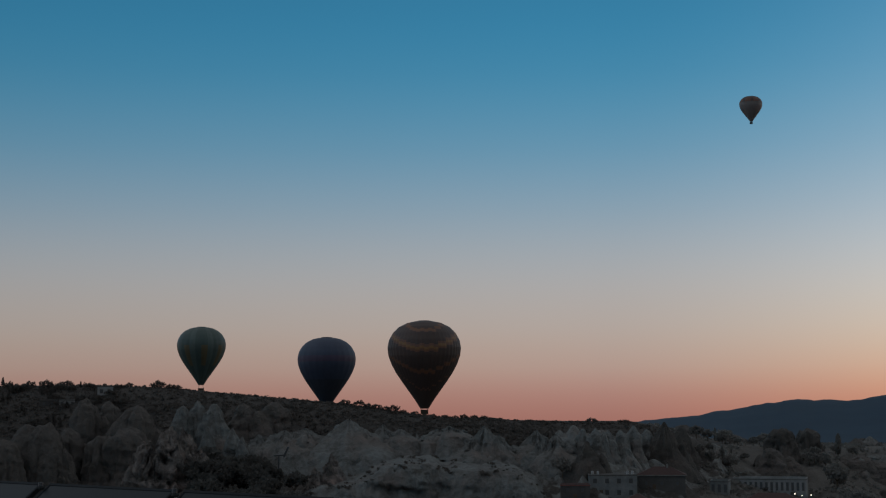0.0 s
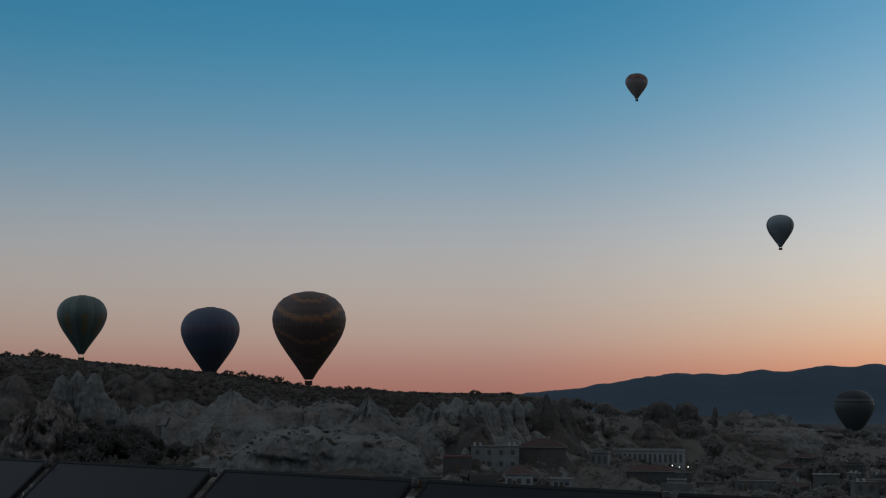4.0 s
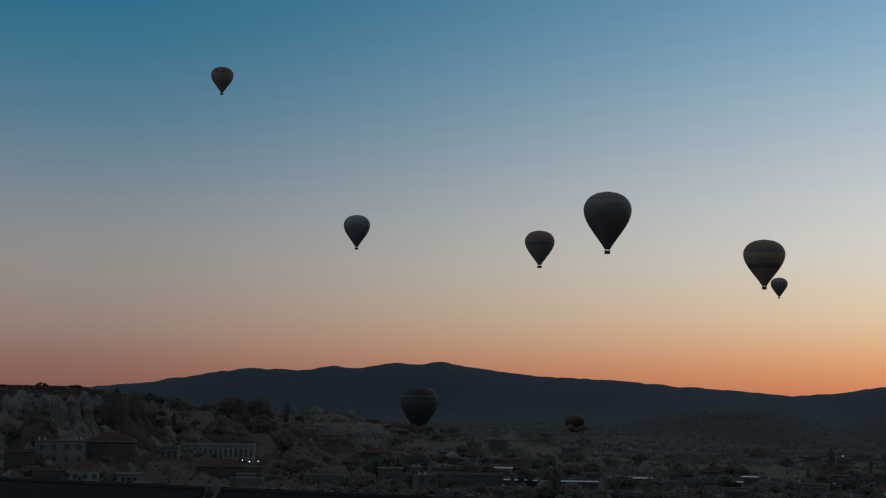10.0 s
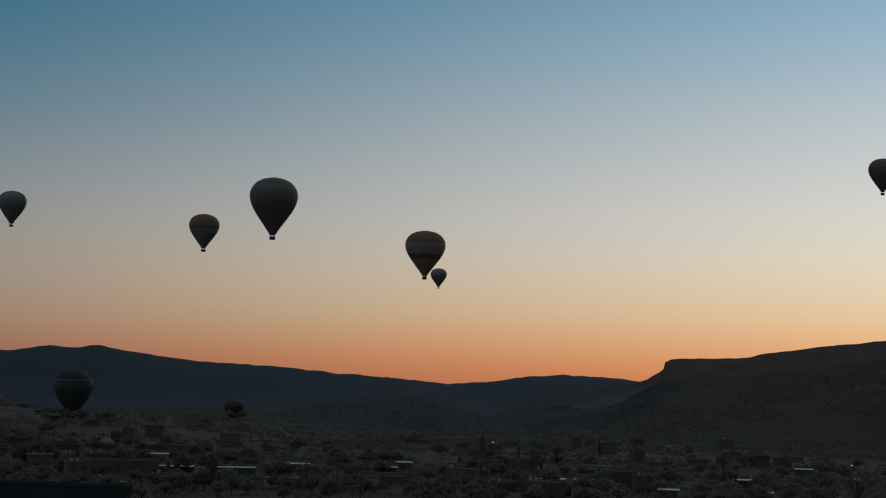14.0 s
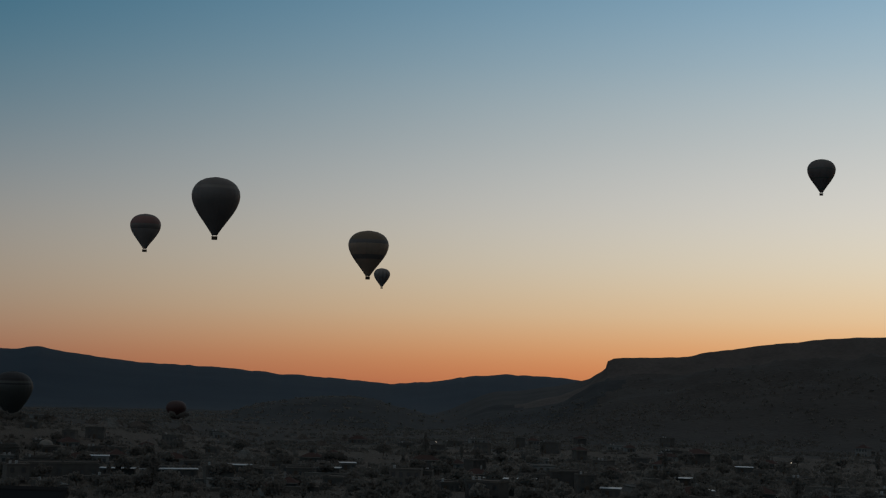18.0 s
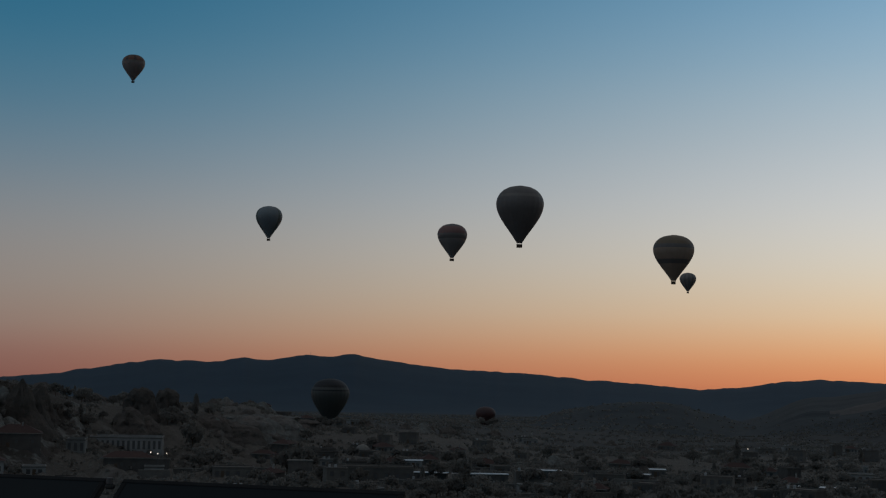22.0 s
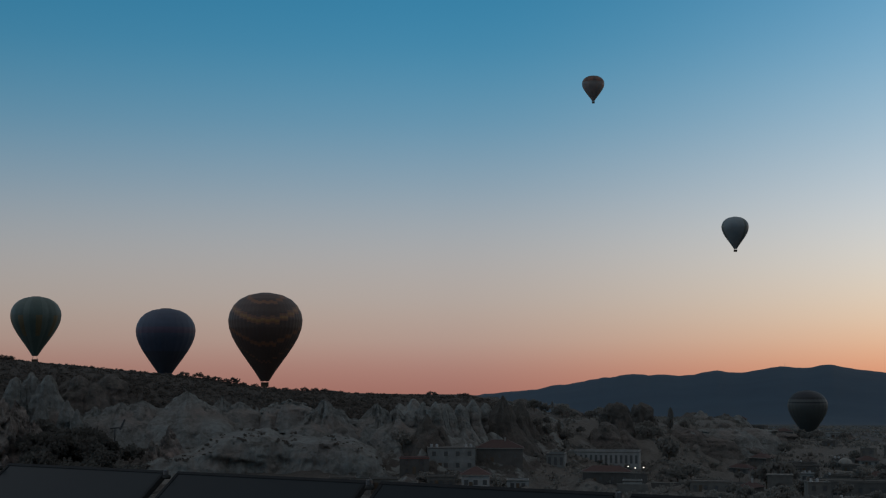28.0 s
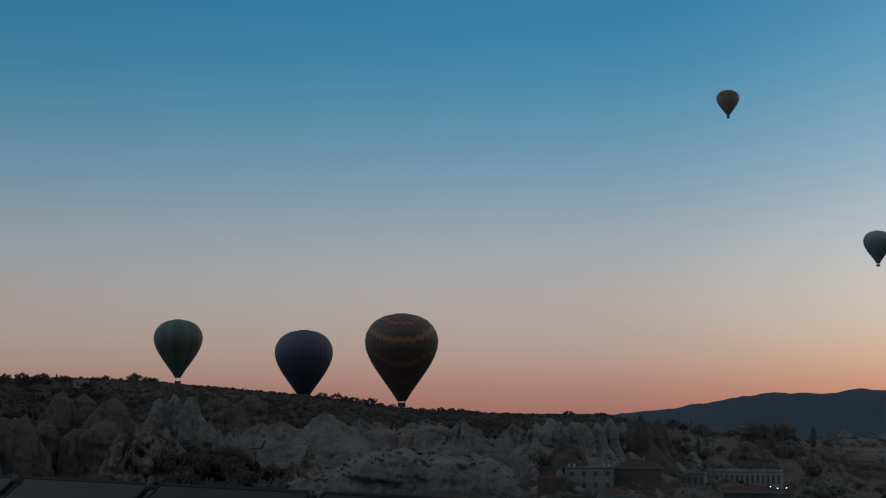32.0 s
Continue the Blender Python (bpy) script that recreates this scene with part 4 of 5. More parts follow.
for k, q in enumerate([(15.86, 583, 5.4, 6), (12.6, 541, 6.6, 8.5), (8.14, 474, 4.6, 6.5), (7.05, 456, 5.4, 7.5), (13.3, 548, 4.0, 7), (10.5, 530, 4.5, 8)]):
    rock(*q, "cone" if k in (0, 3) else "dome", TUFF_ROSE if k in (1, 4) else TUFF, "pale rounded tuff cone on the hillside", 151 + k, "tuff_cone", "tuff cones", peaks=1)
# low outcrops on the valley floor, from four shapes
rng = random.Random(5)
SHAPES = []
for k in range(4):
    me = rock_mesh(5.0, 13.0, ("cone", "dome", "fluted", "slope")[k], 110 + k, 36, 16, 2)
    me.materials.append((TUFF, TUFF_ROSE, TUFF_ROSE, TUFF_ROSE)[k])
    SHAPES.append(new("outcrop", me))
done = []
while len(done) < 40:
    b, r = rng.uniform(9, 33), rng.uniform(520, 860)
    if (20 - b) > 5 and r < 560:
        continue
    done.append((b, r))
    m = on_ground(b, r, turn=rng.uniform(0, 360), size=rng.uniform(0.28, 0.8) * (1.25 if r > 700 else 1.0))
    ob = SHAPES[len(done) - 1] if len(done) <= 4 else SHAPES[len(done) % 4].copy()
    if len(done) > 4:
        scene.collection.objects.link(ob)
    ob.matrix_world = m
    tagged(ob, "low weathered tuff outcrop on the valley floor", "rock", "tuff outcrops")

# ---- trees and scrub ----
def crown_clumps(bm, rng, count, size, shape):
    """Small bent leaf sprays filling a crown; shape gives a point and how dense it is there."""
    for _ in range(count):
        p = shape(rng)
        s = size * rng.uniform(0.6, 1.4)
        m = Euler((rng.uniform(0, 6.3), rng.uniform(0, 6.3), rng.uniform(0, 6.3))).to_matrix()
        pts = [p + m @ Vector(c) * s for c in ((-1, -0.5, 0), (0.2, -0.9, 0.35), (1, 0.1, 0), (0.3, 0.8, -0.3), (-0.7, 0.6, 0.25))]
        v = [bm.verts.new(c) for c in pts]
        bm.faces.new((v[0], v[1], v[2])), bm.faces.new((v[0], v[2], v[3])), bm.faces.new((v[0], v[3], v[4]))


def tree_model(name, h, w, seed, style, label, category="tree", count=480, leaf=None):
    rng = random.Random(seed)
    t = thing(name, Matrix.Identity(4), label, category)
    bm = bmesh.new()
    fork = h * (0.12 if style == "bush" else 0.28)
    tube(bm, (0, 0, -0.6), (0.05 * h * rng.uniform(-1, 1), 0, fork), 0.035 * h, 0.026 * h, 7)
    lobes = []
    for k in range(5):
        a = k * 1.26 + rng.uniform(-0.4, 0.4)
        spread = {"poplar": 0.10, "bush": 0.42, "round": 0.30, "pine": 0.16}[style] * w / 0.8
        tip = Vector((math.cos(a) * spread, math.sin(a) * spread, h * (rng.uniform(0.18, 0.5) if style == "bush" else rng.uniform(0.5, 0.8))))
        tube(bm, (0, 0, fork * 0.9), tip, 0.018 * h, 0.005 * h, 5)
        lobes.append((tip, rng.uniform(0.22, 0.36) * w))
    lobes.append((Vector((0, 0, h * (0.55 if style == "bush" else 0.82))), 0.26 * w))
    part("trunk", bm, BARK, t)

    def inside(g):
        if style in ("poplar", "pine"):
            z = g.random() ** (0.8 if style == "poplar" else 1.3)
            rad = w / 2 * ((1 - z) ** 0.6 if style == "pine" else math.sin(math.pi * (0.12 + 0.86 * z)) ** 0.7) * math.sqrt(g.random())
            a = g.uniform(0, 6.283)
            return Vector((rad * math.cos(a), rad * math.sin(a), h * (0.14 + 0.86 * z)))
        c, rad = g.choice(lobes)
        d = Vector((g.gauss(0, 1), g.gauss(0, 1), g.gauss(0, 0.8))).normalized() * rad * g.random() ** 0.4
        return c + d

    bm = bmesh.new()
    crown_clumps(bm, rng, count, 0.052 * (w + h * 0.3), inside)
    part("crown", bm, leaf or (SHRUB if style in ("bush", "pine") else LIFTED_LEAF), t)
    return t


MODELS = {
    "round": [tree_model("tree", 1.0, 0.9, s, "round", "dark leafy tree in the village") for s in (1, 2, 3)],
    "garden": [tree_model("tree", 1.0, 0.9, s, "round", "dark leafy tree in a garden", leaf=LEAF) for s in (11, 12)],
    "poplar": [tree_model("poplar", 1.0, 0.30, s, "poplar", "tall slim dark poplar") for s in (4, 5)],
    "pine": [tree_model("conifer", 1.0, 0.5, s, "pine", "small dark conifer on the ridge") for s in (6, 7)],
    "bush": [tree_model("bush", 1.0, 1.3, s, "bush", "low dark bush on the ridge", "bush", 300) for s in (8, 9, 10)],
}
used = set()


def plant(style, k, bearing, r, h, turn=0.0, label="", group="", sink=0.0):
    src = MODELS[style][k % len(MODELS[style])]
    m = on_ground(bearing, r, turn=turn, sink=sink)
    if src.name not in used:
        used.add(src.name)
        ob = src
        ob.matrix_world = m @ Matrix.Diagonal((h, h, h, 1))
    else:
        ob = copy_thing(src, m)
        ob.matrix_basis = m @ Matrix.Diagonal((h, h, h, 1))
    return tagged(ob, label, group=group)


def crest(bearing, back=0.0):
    return lerp(RIDGE_FAR, bearing) * (0.995 - back)


rng = random.Random(11)
# bushes standing against the sky: bearing, height
for k, (b, h) in enumerate([(-11.1, 3.4), (-10.65, 2.2), (-10.35, 2.0), (-12.2, 2.0), (-3.9, 2.4), (-3.35, 2.6), (-2.95, 2.2), (-2.65, 2.3), (-2.3, 1.8), (-2.0, 3.0), (-1.6, 1.6),
                            (-1.15, 1.8), (-0.4, 1.5), (0.05, 1.8), (0.45, 1.6), (0.8, 2.3), (1.2, 2.0), (1.6, 1.7), (2.2, 1.3), (3.4, 1.3), (3.9, 1.2), (4.4, 1.4), (5.75, 2.8), (5.95, 1.6), (6.9, 1.6), (7.1, 1.9), (8.0, 1.4)]):
    plant("bush", k, b, crest(b), h * (0.85 if b < -1.5 else 0.7), rng.uniform(0, 360), group="bushes along the ridge")
for k in range(70):
    b = rng.uniform(-17.6, -12.3)
    plant("pine" if rng.random() < 0.45 else "bush", k, b, crest(b, rng.uniform(0, 0.05)), rng.uniform(1.3, 2.9) * (1.15 if b < -14.5 else 0.85), rng.uniform(0, 360), group="trees on the ridge")
for k in range(60):
    b = rng.uniform(-9, 8)
    plant("bush", k, b, crest(b, rng.uniform(0.0, 0.01)), rng.uniform(0.4, 0.9), rng.uniform(0, 360), group="bushes along the ridge")
# dense garden trees under the towers
for k in range(30):
    b = rng.uniform(-9.7, -5.6)
    plant("garden", k, b, rng.uniform(398, 446) - max(0, b + 7.2) * 14, rng.uniform(5.5, 9.5), rng.uniform(0, 360), "dark leafy tree in a garden under the cliffs", "garden trees")
for k in range(16):
    plant("garden", k, rng.uniform(-9.3, -7.2), rng.uniform(424, 446), rng.uniform(6.5, 10), rng.uniform(0, 360), "dark leafy tree in a garden under the cliffs", "garden trees")
# village trees
for k in range(230):
    b = rng.uniform(2.5, 57)
    r = rng.uniform(345, 640)
    style = "poplar" if rng.random() < 0.12 else "round"
    if b < 9.5:
        b, r = 5.2 + (b - 2.5) * 0.24, rng.uniform(404, 416)
    elif b < 15.2 and r < 505:
        r = rng.uniform(512, 640)
    plant(style, k, b, r, rng.uniform(2.8, 6.2) * (1.5 if style == "poplar" else 1.0) * (0.45 if b < 7 else 1.0), rng.uniform(0, 360), group="village trees")
for k in range(110):
    b = rng.uniform(13, 57.5)
    plant("round", k, b, rng.uniform(338, 400), rng.uniform(2.6, 5.2), rng.uniform(0, 360), group="village trees")
for b, r, h in ((19.95, 742, 5.0), (20.3, 738, 4.2), (20.6, 744, 5.5), (20.12, 730, 3.5), (26.2, 1060, 6.0), (26.5, 1056, 4.5), (26.7, 1062, 6.5), (19.05, 440, 10), (18.7, 446, 8), (15.0, 515, 8.5), (11.0, 518, 4), (10.3, 512, 3.6), (9.9, 512, 4), (11.6, 520, 3.5), (8.25, 416, 4.0), (8.45, 412, 3.5), (4.6, 438, 6)):
    plant("round", int(r), b, r, h, b * 40, group="village trees")


def scatter(name, count, where, sizes, label, seed, flat=0.6, leaf=None):
    """Many small ragged plants in one mesh."""
    g = random.Random(seed)
    verts, faces = [], []
    spots = [where(g) for _ in range(count)]
    if len(spots[0]) == 2:
        levels = land(np.array([q[0] for q in spots]), np.array([q[1] for q in spots]))[0]
        spots = [at_bearing(b, r, float(level)) for (b, r), level in zip(spots, levels)]
    for p in spots:
        s = g.uniform(*sizes)
        for _ in range(7):
            c = p + Vector((g.gauss(0, 0.45) * s, g.gauss(0, 0.45) * s, s * flat * g.uniform(0.1, 0.9)))
            m = Euler((g.uniform(0, 6.3), g.uniform(0, 6.3), g.uniform(0, 6.3))).to_matrix()
            n = len(verts)
            for q in ((-1, -0.6, 0), (1, -0.5, 0.3), (0.4, 0.9, 0), (-0.6, 0.7, -0.3)):
                verts.append(c + m @ Vector(q) * s * 0.42)
            faces += [(n, n + 1, n + 2), (n, n + 2, n + 3)]
    mesh = bpy.data.meshes.new(name)
    mesh.from_pydata([tuple(v) for v in verts], [], faces)
    mesh.materials.append(leaf or LEAF)
    return tagged(new(name, mesh), label, "shrubs", kind="stuff")


def hollows(count, near, far, seed):
    """Places on the ridge slope where no tuff stands proud, between two shares of the way to the crest."""
    g = np.random.default_rng(seed)
    b = g.uniform(-18, 9, count * 4)
    r = table(RIDGE_FAR, b) * g.uniform(near, far, count * 4)
    keep = np.flatnonzero(land(b, r)[2] < 0.6)[:count]
    spots = iter([(float(b[k]), float(r[k])) for k in keep])
    return len(keep), lambda _: next(spots)


def patches(count, b0, b1, r0, r1, crowd, seed, fill=0.5):
    """Places on the plain gathered into long strips of planting that run across the view."""
    g = np.random.default_rng(seed)
    b, r = g.uniform(b0, b1, count * 6), r0 + (r1 - r0) * g.random(count * 6) ** crowd
    dip = np.degrees(48 / r)
    keep = np.flatnonzero(fractal(b / 2.2 + 40, dip / 0.17 + 40, 1.0, 4, seed) + 0.10 * g.random(count * 6) > fill)[:count]
    spots = iter([(float(b[k]), float(r[k])) for k in keep])
    return len(keep), lambda _: next(spots)


scatter("hillside_scrub", *hollows(3200, 0.87, 0.975, 21), (0.3, 1.2), "dark scrub scattered over the tuff slope", 21, leaf=SHRUB)
scatter("ridge_scrub", *hollows(6500, 0.92, 0.997, 27), (0.25, 0.8), "dense dark scrub under the crest of the ridge", 27, leaf=SHRUB)
scatter("terrace_scrub", 120, lambda g: Vector(TERRACE[g.randrange(TERRACE.shape[0]), g.randrange(TERRACE.shape[1])].tolist()), (0.25, 1.2), "dark scrub along the top of the tuff cliff", 26, leaf=SHRUB)
scatter("valley_orchards", *patches(9000, 8, 60, 480, 1250, 1.5, 22, 0.54), (0.5, 1.9), "dark orchard trees and hedges on the valley floor", 22, 0.6, LIFTED_LEAF)
scatter("single_orchard_trees", *patches(1800, 8, 60, 480, 1100, 1.3, 29, 0.2), (0.5, 1.6), "scattered orchard trees on the valley floor", 29, 0.6, LIFTED_LEAF)
scatter("garden_hedges", 2400, lambda g: (g.uniform(9, 58), g.uniform(335, 480)), (0.5, 1.5), "low dark hedges and shrubs between the houses", 25, 0.8, LIFTED_LEAF)
scatter("far_woods", 4200, lambda g: (g.triangular(5, 38, 15), 1150 + 1050 * g.random()), (1.2, 3.0), "dark woods on the far plain", 23, 0.35, LIFTED_LEAF)
scatter("mesa_scrub", *patches(5000, 37, 62, 760, 1240, 1.0, 24, 0.56), (0.3, 1.3), "dark strips of scrub on the slope of the mesa", 24, 0.5, LIFTED_LEAF)

# ---- village houses ----
def wall_shell(w, d, h, floors, bays, thick, holes, tall=1.35):
    """The four walls as one skin, with real openings in the front at y = 0; holes collects (x, z, width, height) of each."""
    bm = bmesh.new()
    ww, wh = min(0.5 * w / bays, 1.1 if tall < 2 else 1.25), min(tall, (0.52 if tall < 2 else 0.6) * h / floors)
    fh = h / floors
    xs, zs = [-w / 2], [-2.5, 0.0]
    for k in range(bays):
        x = -w / 2 + w * (k + 0.5) / bays
        xs += [x - ww / 2, x + ww / 2]
    xs.append(w / 2)
    for f in range(floors):
        sill = f * fh + (fh - wh) * 0.55
        zs += [sill, sill + wh, (f + 1) * fh]

    def quad(*c):
        bm.faces.new([bm.verts.new(q) for q in c])

    for b in range(len(zs) - 1):
        z0, z1 = zs[b], zs[b + 1]
        for a in range(len(xs) - 1):
            x0, x1 = xs[a], xs[a + 1]
            if a % 2 and b >= 2 and (b - 2) % 3 == 0:
                holes.append(((x0 + x1) / 2, z0, x1 - x0, z1 - z0))
                quad((x0, 0, z0), (x1, 0, z0), (x1, thick, z0), (x0, thick, z0)), quad((x0, 0, z1), (x0, thick, z1), (x1, thick, z1), (x1, 0, z1))
                quad((x0, 0, z0), (x0, thick, z0), (x0, thick, z1), (x0, 0, z1)), quad((x1, 0, z0), (x1, 0, z1), (x1, thick, z1), (x1, thick, z0))
            else:
                quad((x0, 0, z0), (x1, 0, z0), (x1, 0, z1), (x0, 0, z1))
                if b:
                    quad((x0, thick, z0), (x0, thick, z1), (x1, thick, z1), (x1, thick, z0))
        quad((w / 2, 0, z0), (w / 2, d, z0), (w / 2, d, z1), (w / 2, 0, z1)), quad((-w / 2, 0, z0), (-w / 2, 0, z1), (-w / 2, d, z1), (-w / 2, d, z0))
        quad((-w / 2, d, z0), (-w / 2, d, z1), (w / 2, d, z1), (w / 2, d, z0))
    bmesh.ops.remove_doubles(bm, verts=bm.verts, dist=0.001)
    return bm


PANE = {}


def pane_mesh(w, h):
    key = (round(w, 2), round(h, 2))
    if key not in PANE:
        bm = boxm(-w / 2, w / 2, 0, 0.03, 0, h)
        me = bpy.data.meshes.new("pane")
        bm.to_mesh(me)
        bm.free()
        me.materials.append(DARK_GLASS)
        fr = bmesh.new()
        for q in ((-w / 2, -w / 2 + 0.07, 0, h), (w / 2 - 0.07, w / 2, 0, h), (-w / 2 + 0.07, w / 2 - 0.07, 0, 0.07), (-w / 2 + 0.07, w / 2 - 0.07, h - 0.07, h)):
            box(fr, q[0], q[1], 0, 0.08, q[2], q[3])
        mf = bpy.data.meshes.new("window_frame")
        fr.to_mesh(mf)
        fr.free()
        mf.materials.append(BARK)
        PANE[key] = (mf, me)
    return PANE[key]


def house(bearing, r, w, d, h, wall, roof, label, floors=1, bays=3, turn=0.0, tanks=0, chimney=False, name="house", lip=0.25, roof_mat=None, door=True, category="house", group="village houses", tall=1.35):
    t = thing(name, on_ground(bearing, r, turn, 0.5), label, category, group)
    holes = []
    bm = wall_shell(w, d, h, floors, bays, 0.3, holes, tall)
    part("wall", bm, wall, t)
    for x, z, ww, wh in holes:
        mf, mp = pane_mesh(ww, wh)
        win = new("window", mf)
        win.parent, win.location = t, (x, 0.14, z)
        p = new("pane", mp)
        p.parent, p.location = win, (0, 0.03, 0)
    if door:
        bm = boxm(-0.5, 0.5, -0.06, 0, 0.5, min(2.5, h * 0.8))
        dr = part("door", bm, BARK, t, "dark timber door")
        dr.location = (-w / 2 + w / bays if bays > 1 else w * 0.35, 0, 0)
    bm = bmesh.new()
    if roof == "flat":
        box(bm, -w / 2 - 0.15, w / 2 + 0.15, -0.15, d + 0.15, h, h + 0.22)
        rf = part("roof", bm, roof_mat or FLAT_ROOF, t)
        bm = bmesh.new()
        for q in ((-w / 2, w / 2, 0, 0.2), (-w / 2, w / 2, d - 0.2, d), (-w / 2, -w / 2 + 0.2, 0.2, d - 0.2), (w / 2 - 0.2, w / 2, 0.2, d - 0.2)):
            box(bm, q[0], q[1], q[2], q[3], h + 0.22, h + 0.22 + lip)
        part("parapet", bm, wall, t)
        top = h + 0.22
    elif roof == "shed":
        v = [bm.verts.new(c) for c in ((-w / 2 - 0.3, -0.4, h + 0.05), (w / 2 + 0.3, -0.4, h + 0.05), (w / 2 + 0.3, d + 0.3, h + 0.05 + d * 0.02), (-w / 2 - 0.3, d + 0.3, h + 0.05 + d * 0.02))]
        u = [bm.verts.new(c.co + Vector((0, 0, 0.12))) for c in v]
        bm.faces.new(v[::-1]), bm.faces.new(u)
        for k in range(4):
            bm.faces.new((v[k], v[(k + 1) % 4], u[(k + 1) % 4], u[k]))
        part("roof", bm, roof_mat or ZINC, t, "pale sheet-metal roof")
        top = h + 0.3
    elif roof == "dome":
        n, rad = 20, min(w, d) * 0.42
        rings = [[bm.verts.new((rad * math.cos(e) * math.cos(6.2832 * j / n), d / 2 + rad * math.cos(e) * math.sin(6.2832 * j / n), h + 0.1 + rad * 0.8 * math.sin(e))) for j in range(n)] for e in np.linspace(0, 1.5, 8)]
        for i in range(7):
            for j in range(n):
                bm.faces.new((rings[i][j], rings[i][(j + 1) % n], rings[i + 1][(j + 1) % n], rings[i + 1][j]))
        bm.faces.new(rings[-1])
        part("dome", bm, TRIM, t, smooth=True)
        part("roof", boxm(-w / 2 - 0.1, w / 2 + 0.1, -0.1, d + 0.1, h, h + 0.15), FLAT_ROOF, t)
        top = h
    else:
        e, rise = 0.5, 0.22 * min(w, d) + 0.4
        inset = d / 2 if w > d * 1.1 else w / 2 - 0.3
        c = [bm.verts.new(q) for q in ((-w / 2 - e, -e, h), (w / 2 + e, -e, h), (w / 2 + e, d + e, h), (-w / 2 - e, d + e, h))]
        a, b = bm.verts.new((-w / 2 + inset, d / 2, h + rise)), bm.verts.new((w / 2 - inset, d / 2, h + rise))
        for q in ((c[0], c[1], b, a), (c[2], c[3], a, b), (c[1], c[2], b), (c[3], c[0], a), (c[3], c[2], c[1], c[0])):
            bm.faces.new(q)
        part("roof", bm, TILE, t, "red-brown hipped tile roof")
        part("fascia", boxm(-w / 2 - e, w / 2 + e, -e - 0.03, -e, h - 0.18, h + 0.05), TRIM, t, "pale eaves board")
        top = h + rise * 0.6
    for k in range(tanks):
        bm = bmesh.new()
        x = -w / 2 + 1.2 + 1.6 * k if k < 2 else w / 2 - 1.0 - 1.4 * (k - 2)
        tube(bm, (x, d * 0.4, top), (x, d * 0.4, top + 0.9), 0.36, 0.36, 12)
        part("water_tank", bm, PLASTIC, t, "white plastic water tank")
    if chimney:
        part("chimney", boxm(w * 0.1, w * 0.1 + 0.5, d * 0.4, d * 0.4 + 0.5, h, top + 1.6, bevel=0.04), WHITE_WALL, t, "white rendered chimney")
    return t


house(12.49, 503, 24.0, 9, 4.6, LIMEWASH, "flat", "long pale stone hotel wing with a row of dark windows", 1, 14, tall=3.0, name="hotel_building", category="building", lip=0.5, door=False, turn=-6)
house(10.62, 475, 5.8, 8, 4.2, PALE_STONE, "flat", "short pale stone wing of the hotel with three windows", 1, 3, tall=3.0, name="hotel_building", category="building", lip=0.4, door=False, turn=-6)
house(6.57, 430, 13.9, 9, 6.7, PALE_STONE, "flat", "pale flat-roofed house with water tanks on the roof", 2, 4, tanks=4, turn=4, lip=0.1)
house(8.45, 441, 13.8, 9, 5.2, GREY_WALL, "hip", "low house with a red tile roof and white chimney", 1, 3, chimney=True)
house(7.5, 389, 7.4, 8, 4.3, LIMEWASH, "hip", "white-walled house under a wide red tile roof", 1, 3)
house(9.15, 424, 6.4, 6, 2.6, LIMEWASH, "flat", "small white annex with a flat roof", 1, 2)
house(10.3, 414, 6, 6, 2.4, GREY_WALL, "flat", "small grey shed with a flat roof", 1, 1)
house(5.1, 420, 8.4, 7, 4.8, GREY_WALL, "flat", "dark two-storey house with a red roof edge below the cliffs", 2, 2, roof_mat=RED_EDGE)
house(3.9, 392, 7.6, 5, 3.2, STONE_WALL, "flat", "stone house built against the tuff cliff", 1, 4)
house(2.3, 390, 7, 5, 2.8, STONE_WALL, "flat", "low stone house with a flat roof", 1, 3)
house(3.0, 386, 5.5, 5, 3.6, GREY_WALL, "flat", "narrow grey house below the tuff cliff", 1, 2)
house(6.15, 394, 7.5, 5, 3.4, STONE_WALL, "flat", "low stone house in front of the house with tanks", 1, 3)
house(4.75, 388, 6.5, 5, 2.4, STONE_WALL, "flat", "low stone store with a flat roof below the cliff", 1, 2)
house(-13.09, 514, 5.2, 4, 3.3, LIMEWASH, "flat", "small white house on the ridge slope", 1, 2, lip=0.1, door=False)
house(-14.5, 514, 5.2, 4, 2.1, WHITE_WALL, "flat", "low white hut on the ridge slope", 1, 3, lip=0.1, door=False)
house(-15.2, 516, 5.6, 4, 2.2, GREY_WALL, "flat", "low grey hut on the ridge slope", 1, 2, lip=0.1, door=False)
house(21.94, 421, 24.6, 8, 4.6, STONE_WALL, "flat", "long stone building with dark openings beside the gate", 1, 8, lip=0.4)
house(21.6, 590, 6.5, 6.5, 2.8, STONE_WALL, "dome", "small stone bath house with a pale dome", 1, 2)
house(23.6, 508, 6.2, 5, 3.0, WHITE_WALL, "shed", "white cottage with a pale metal roof", 1, 2)
house(16.6, 432, 12, 7, 3.2, STONE_WALL, "flat", "low stone house with a walled yard", 1, 4)
house(12.6, 436, 14, 6, 4.2, GREY_WALL, "hip", "low house with a dark red roof in front of the hotel", 1, 4)
house(13.6, 428, 5.6, 5, 3.2, WHITE_WALL, "flat", "small pale kiosk under the lamps", 1, 1)
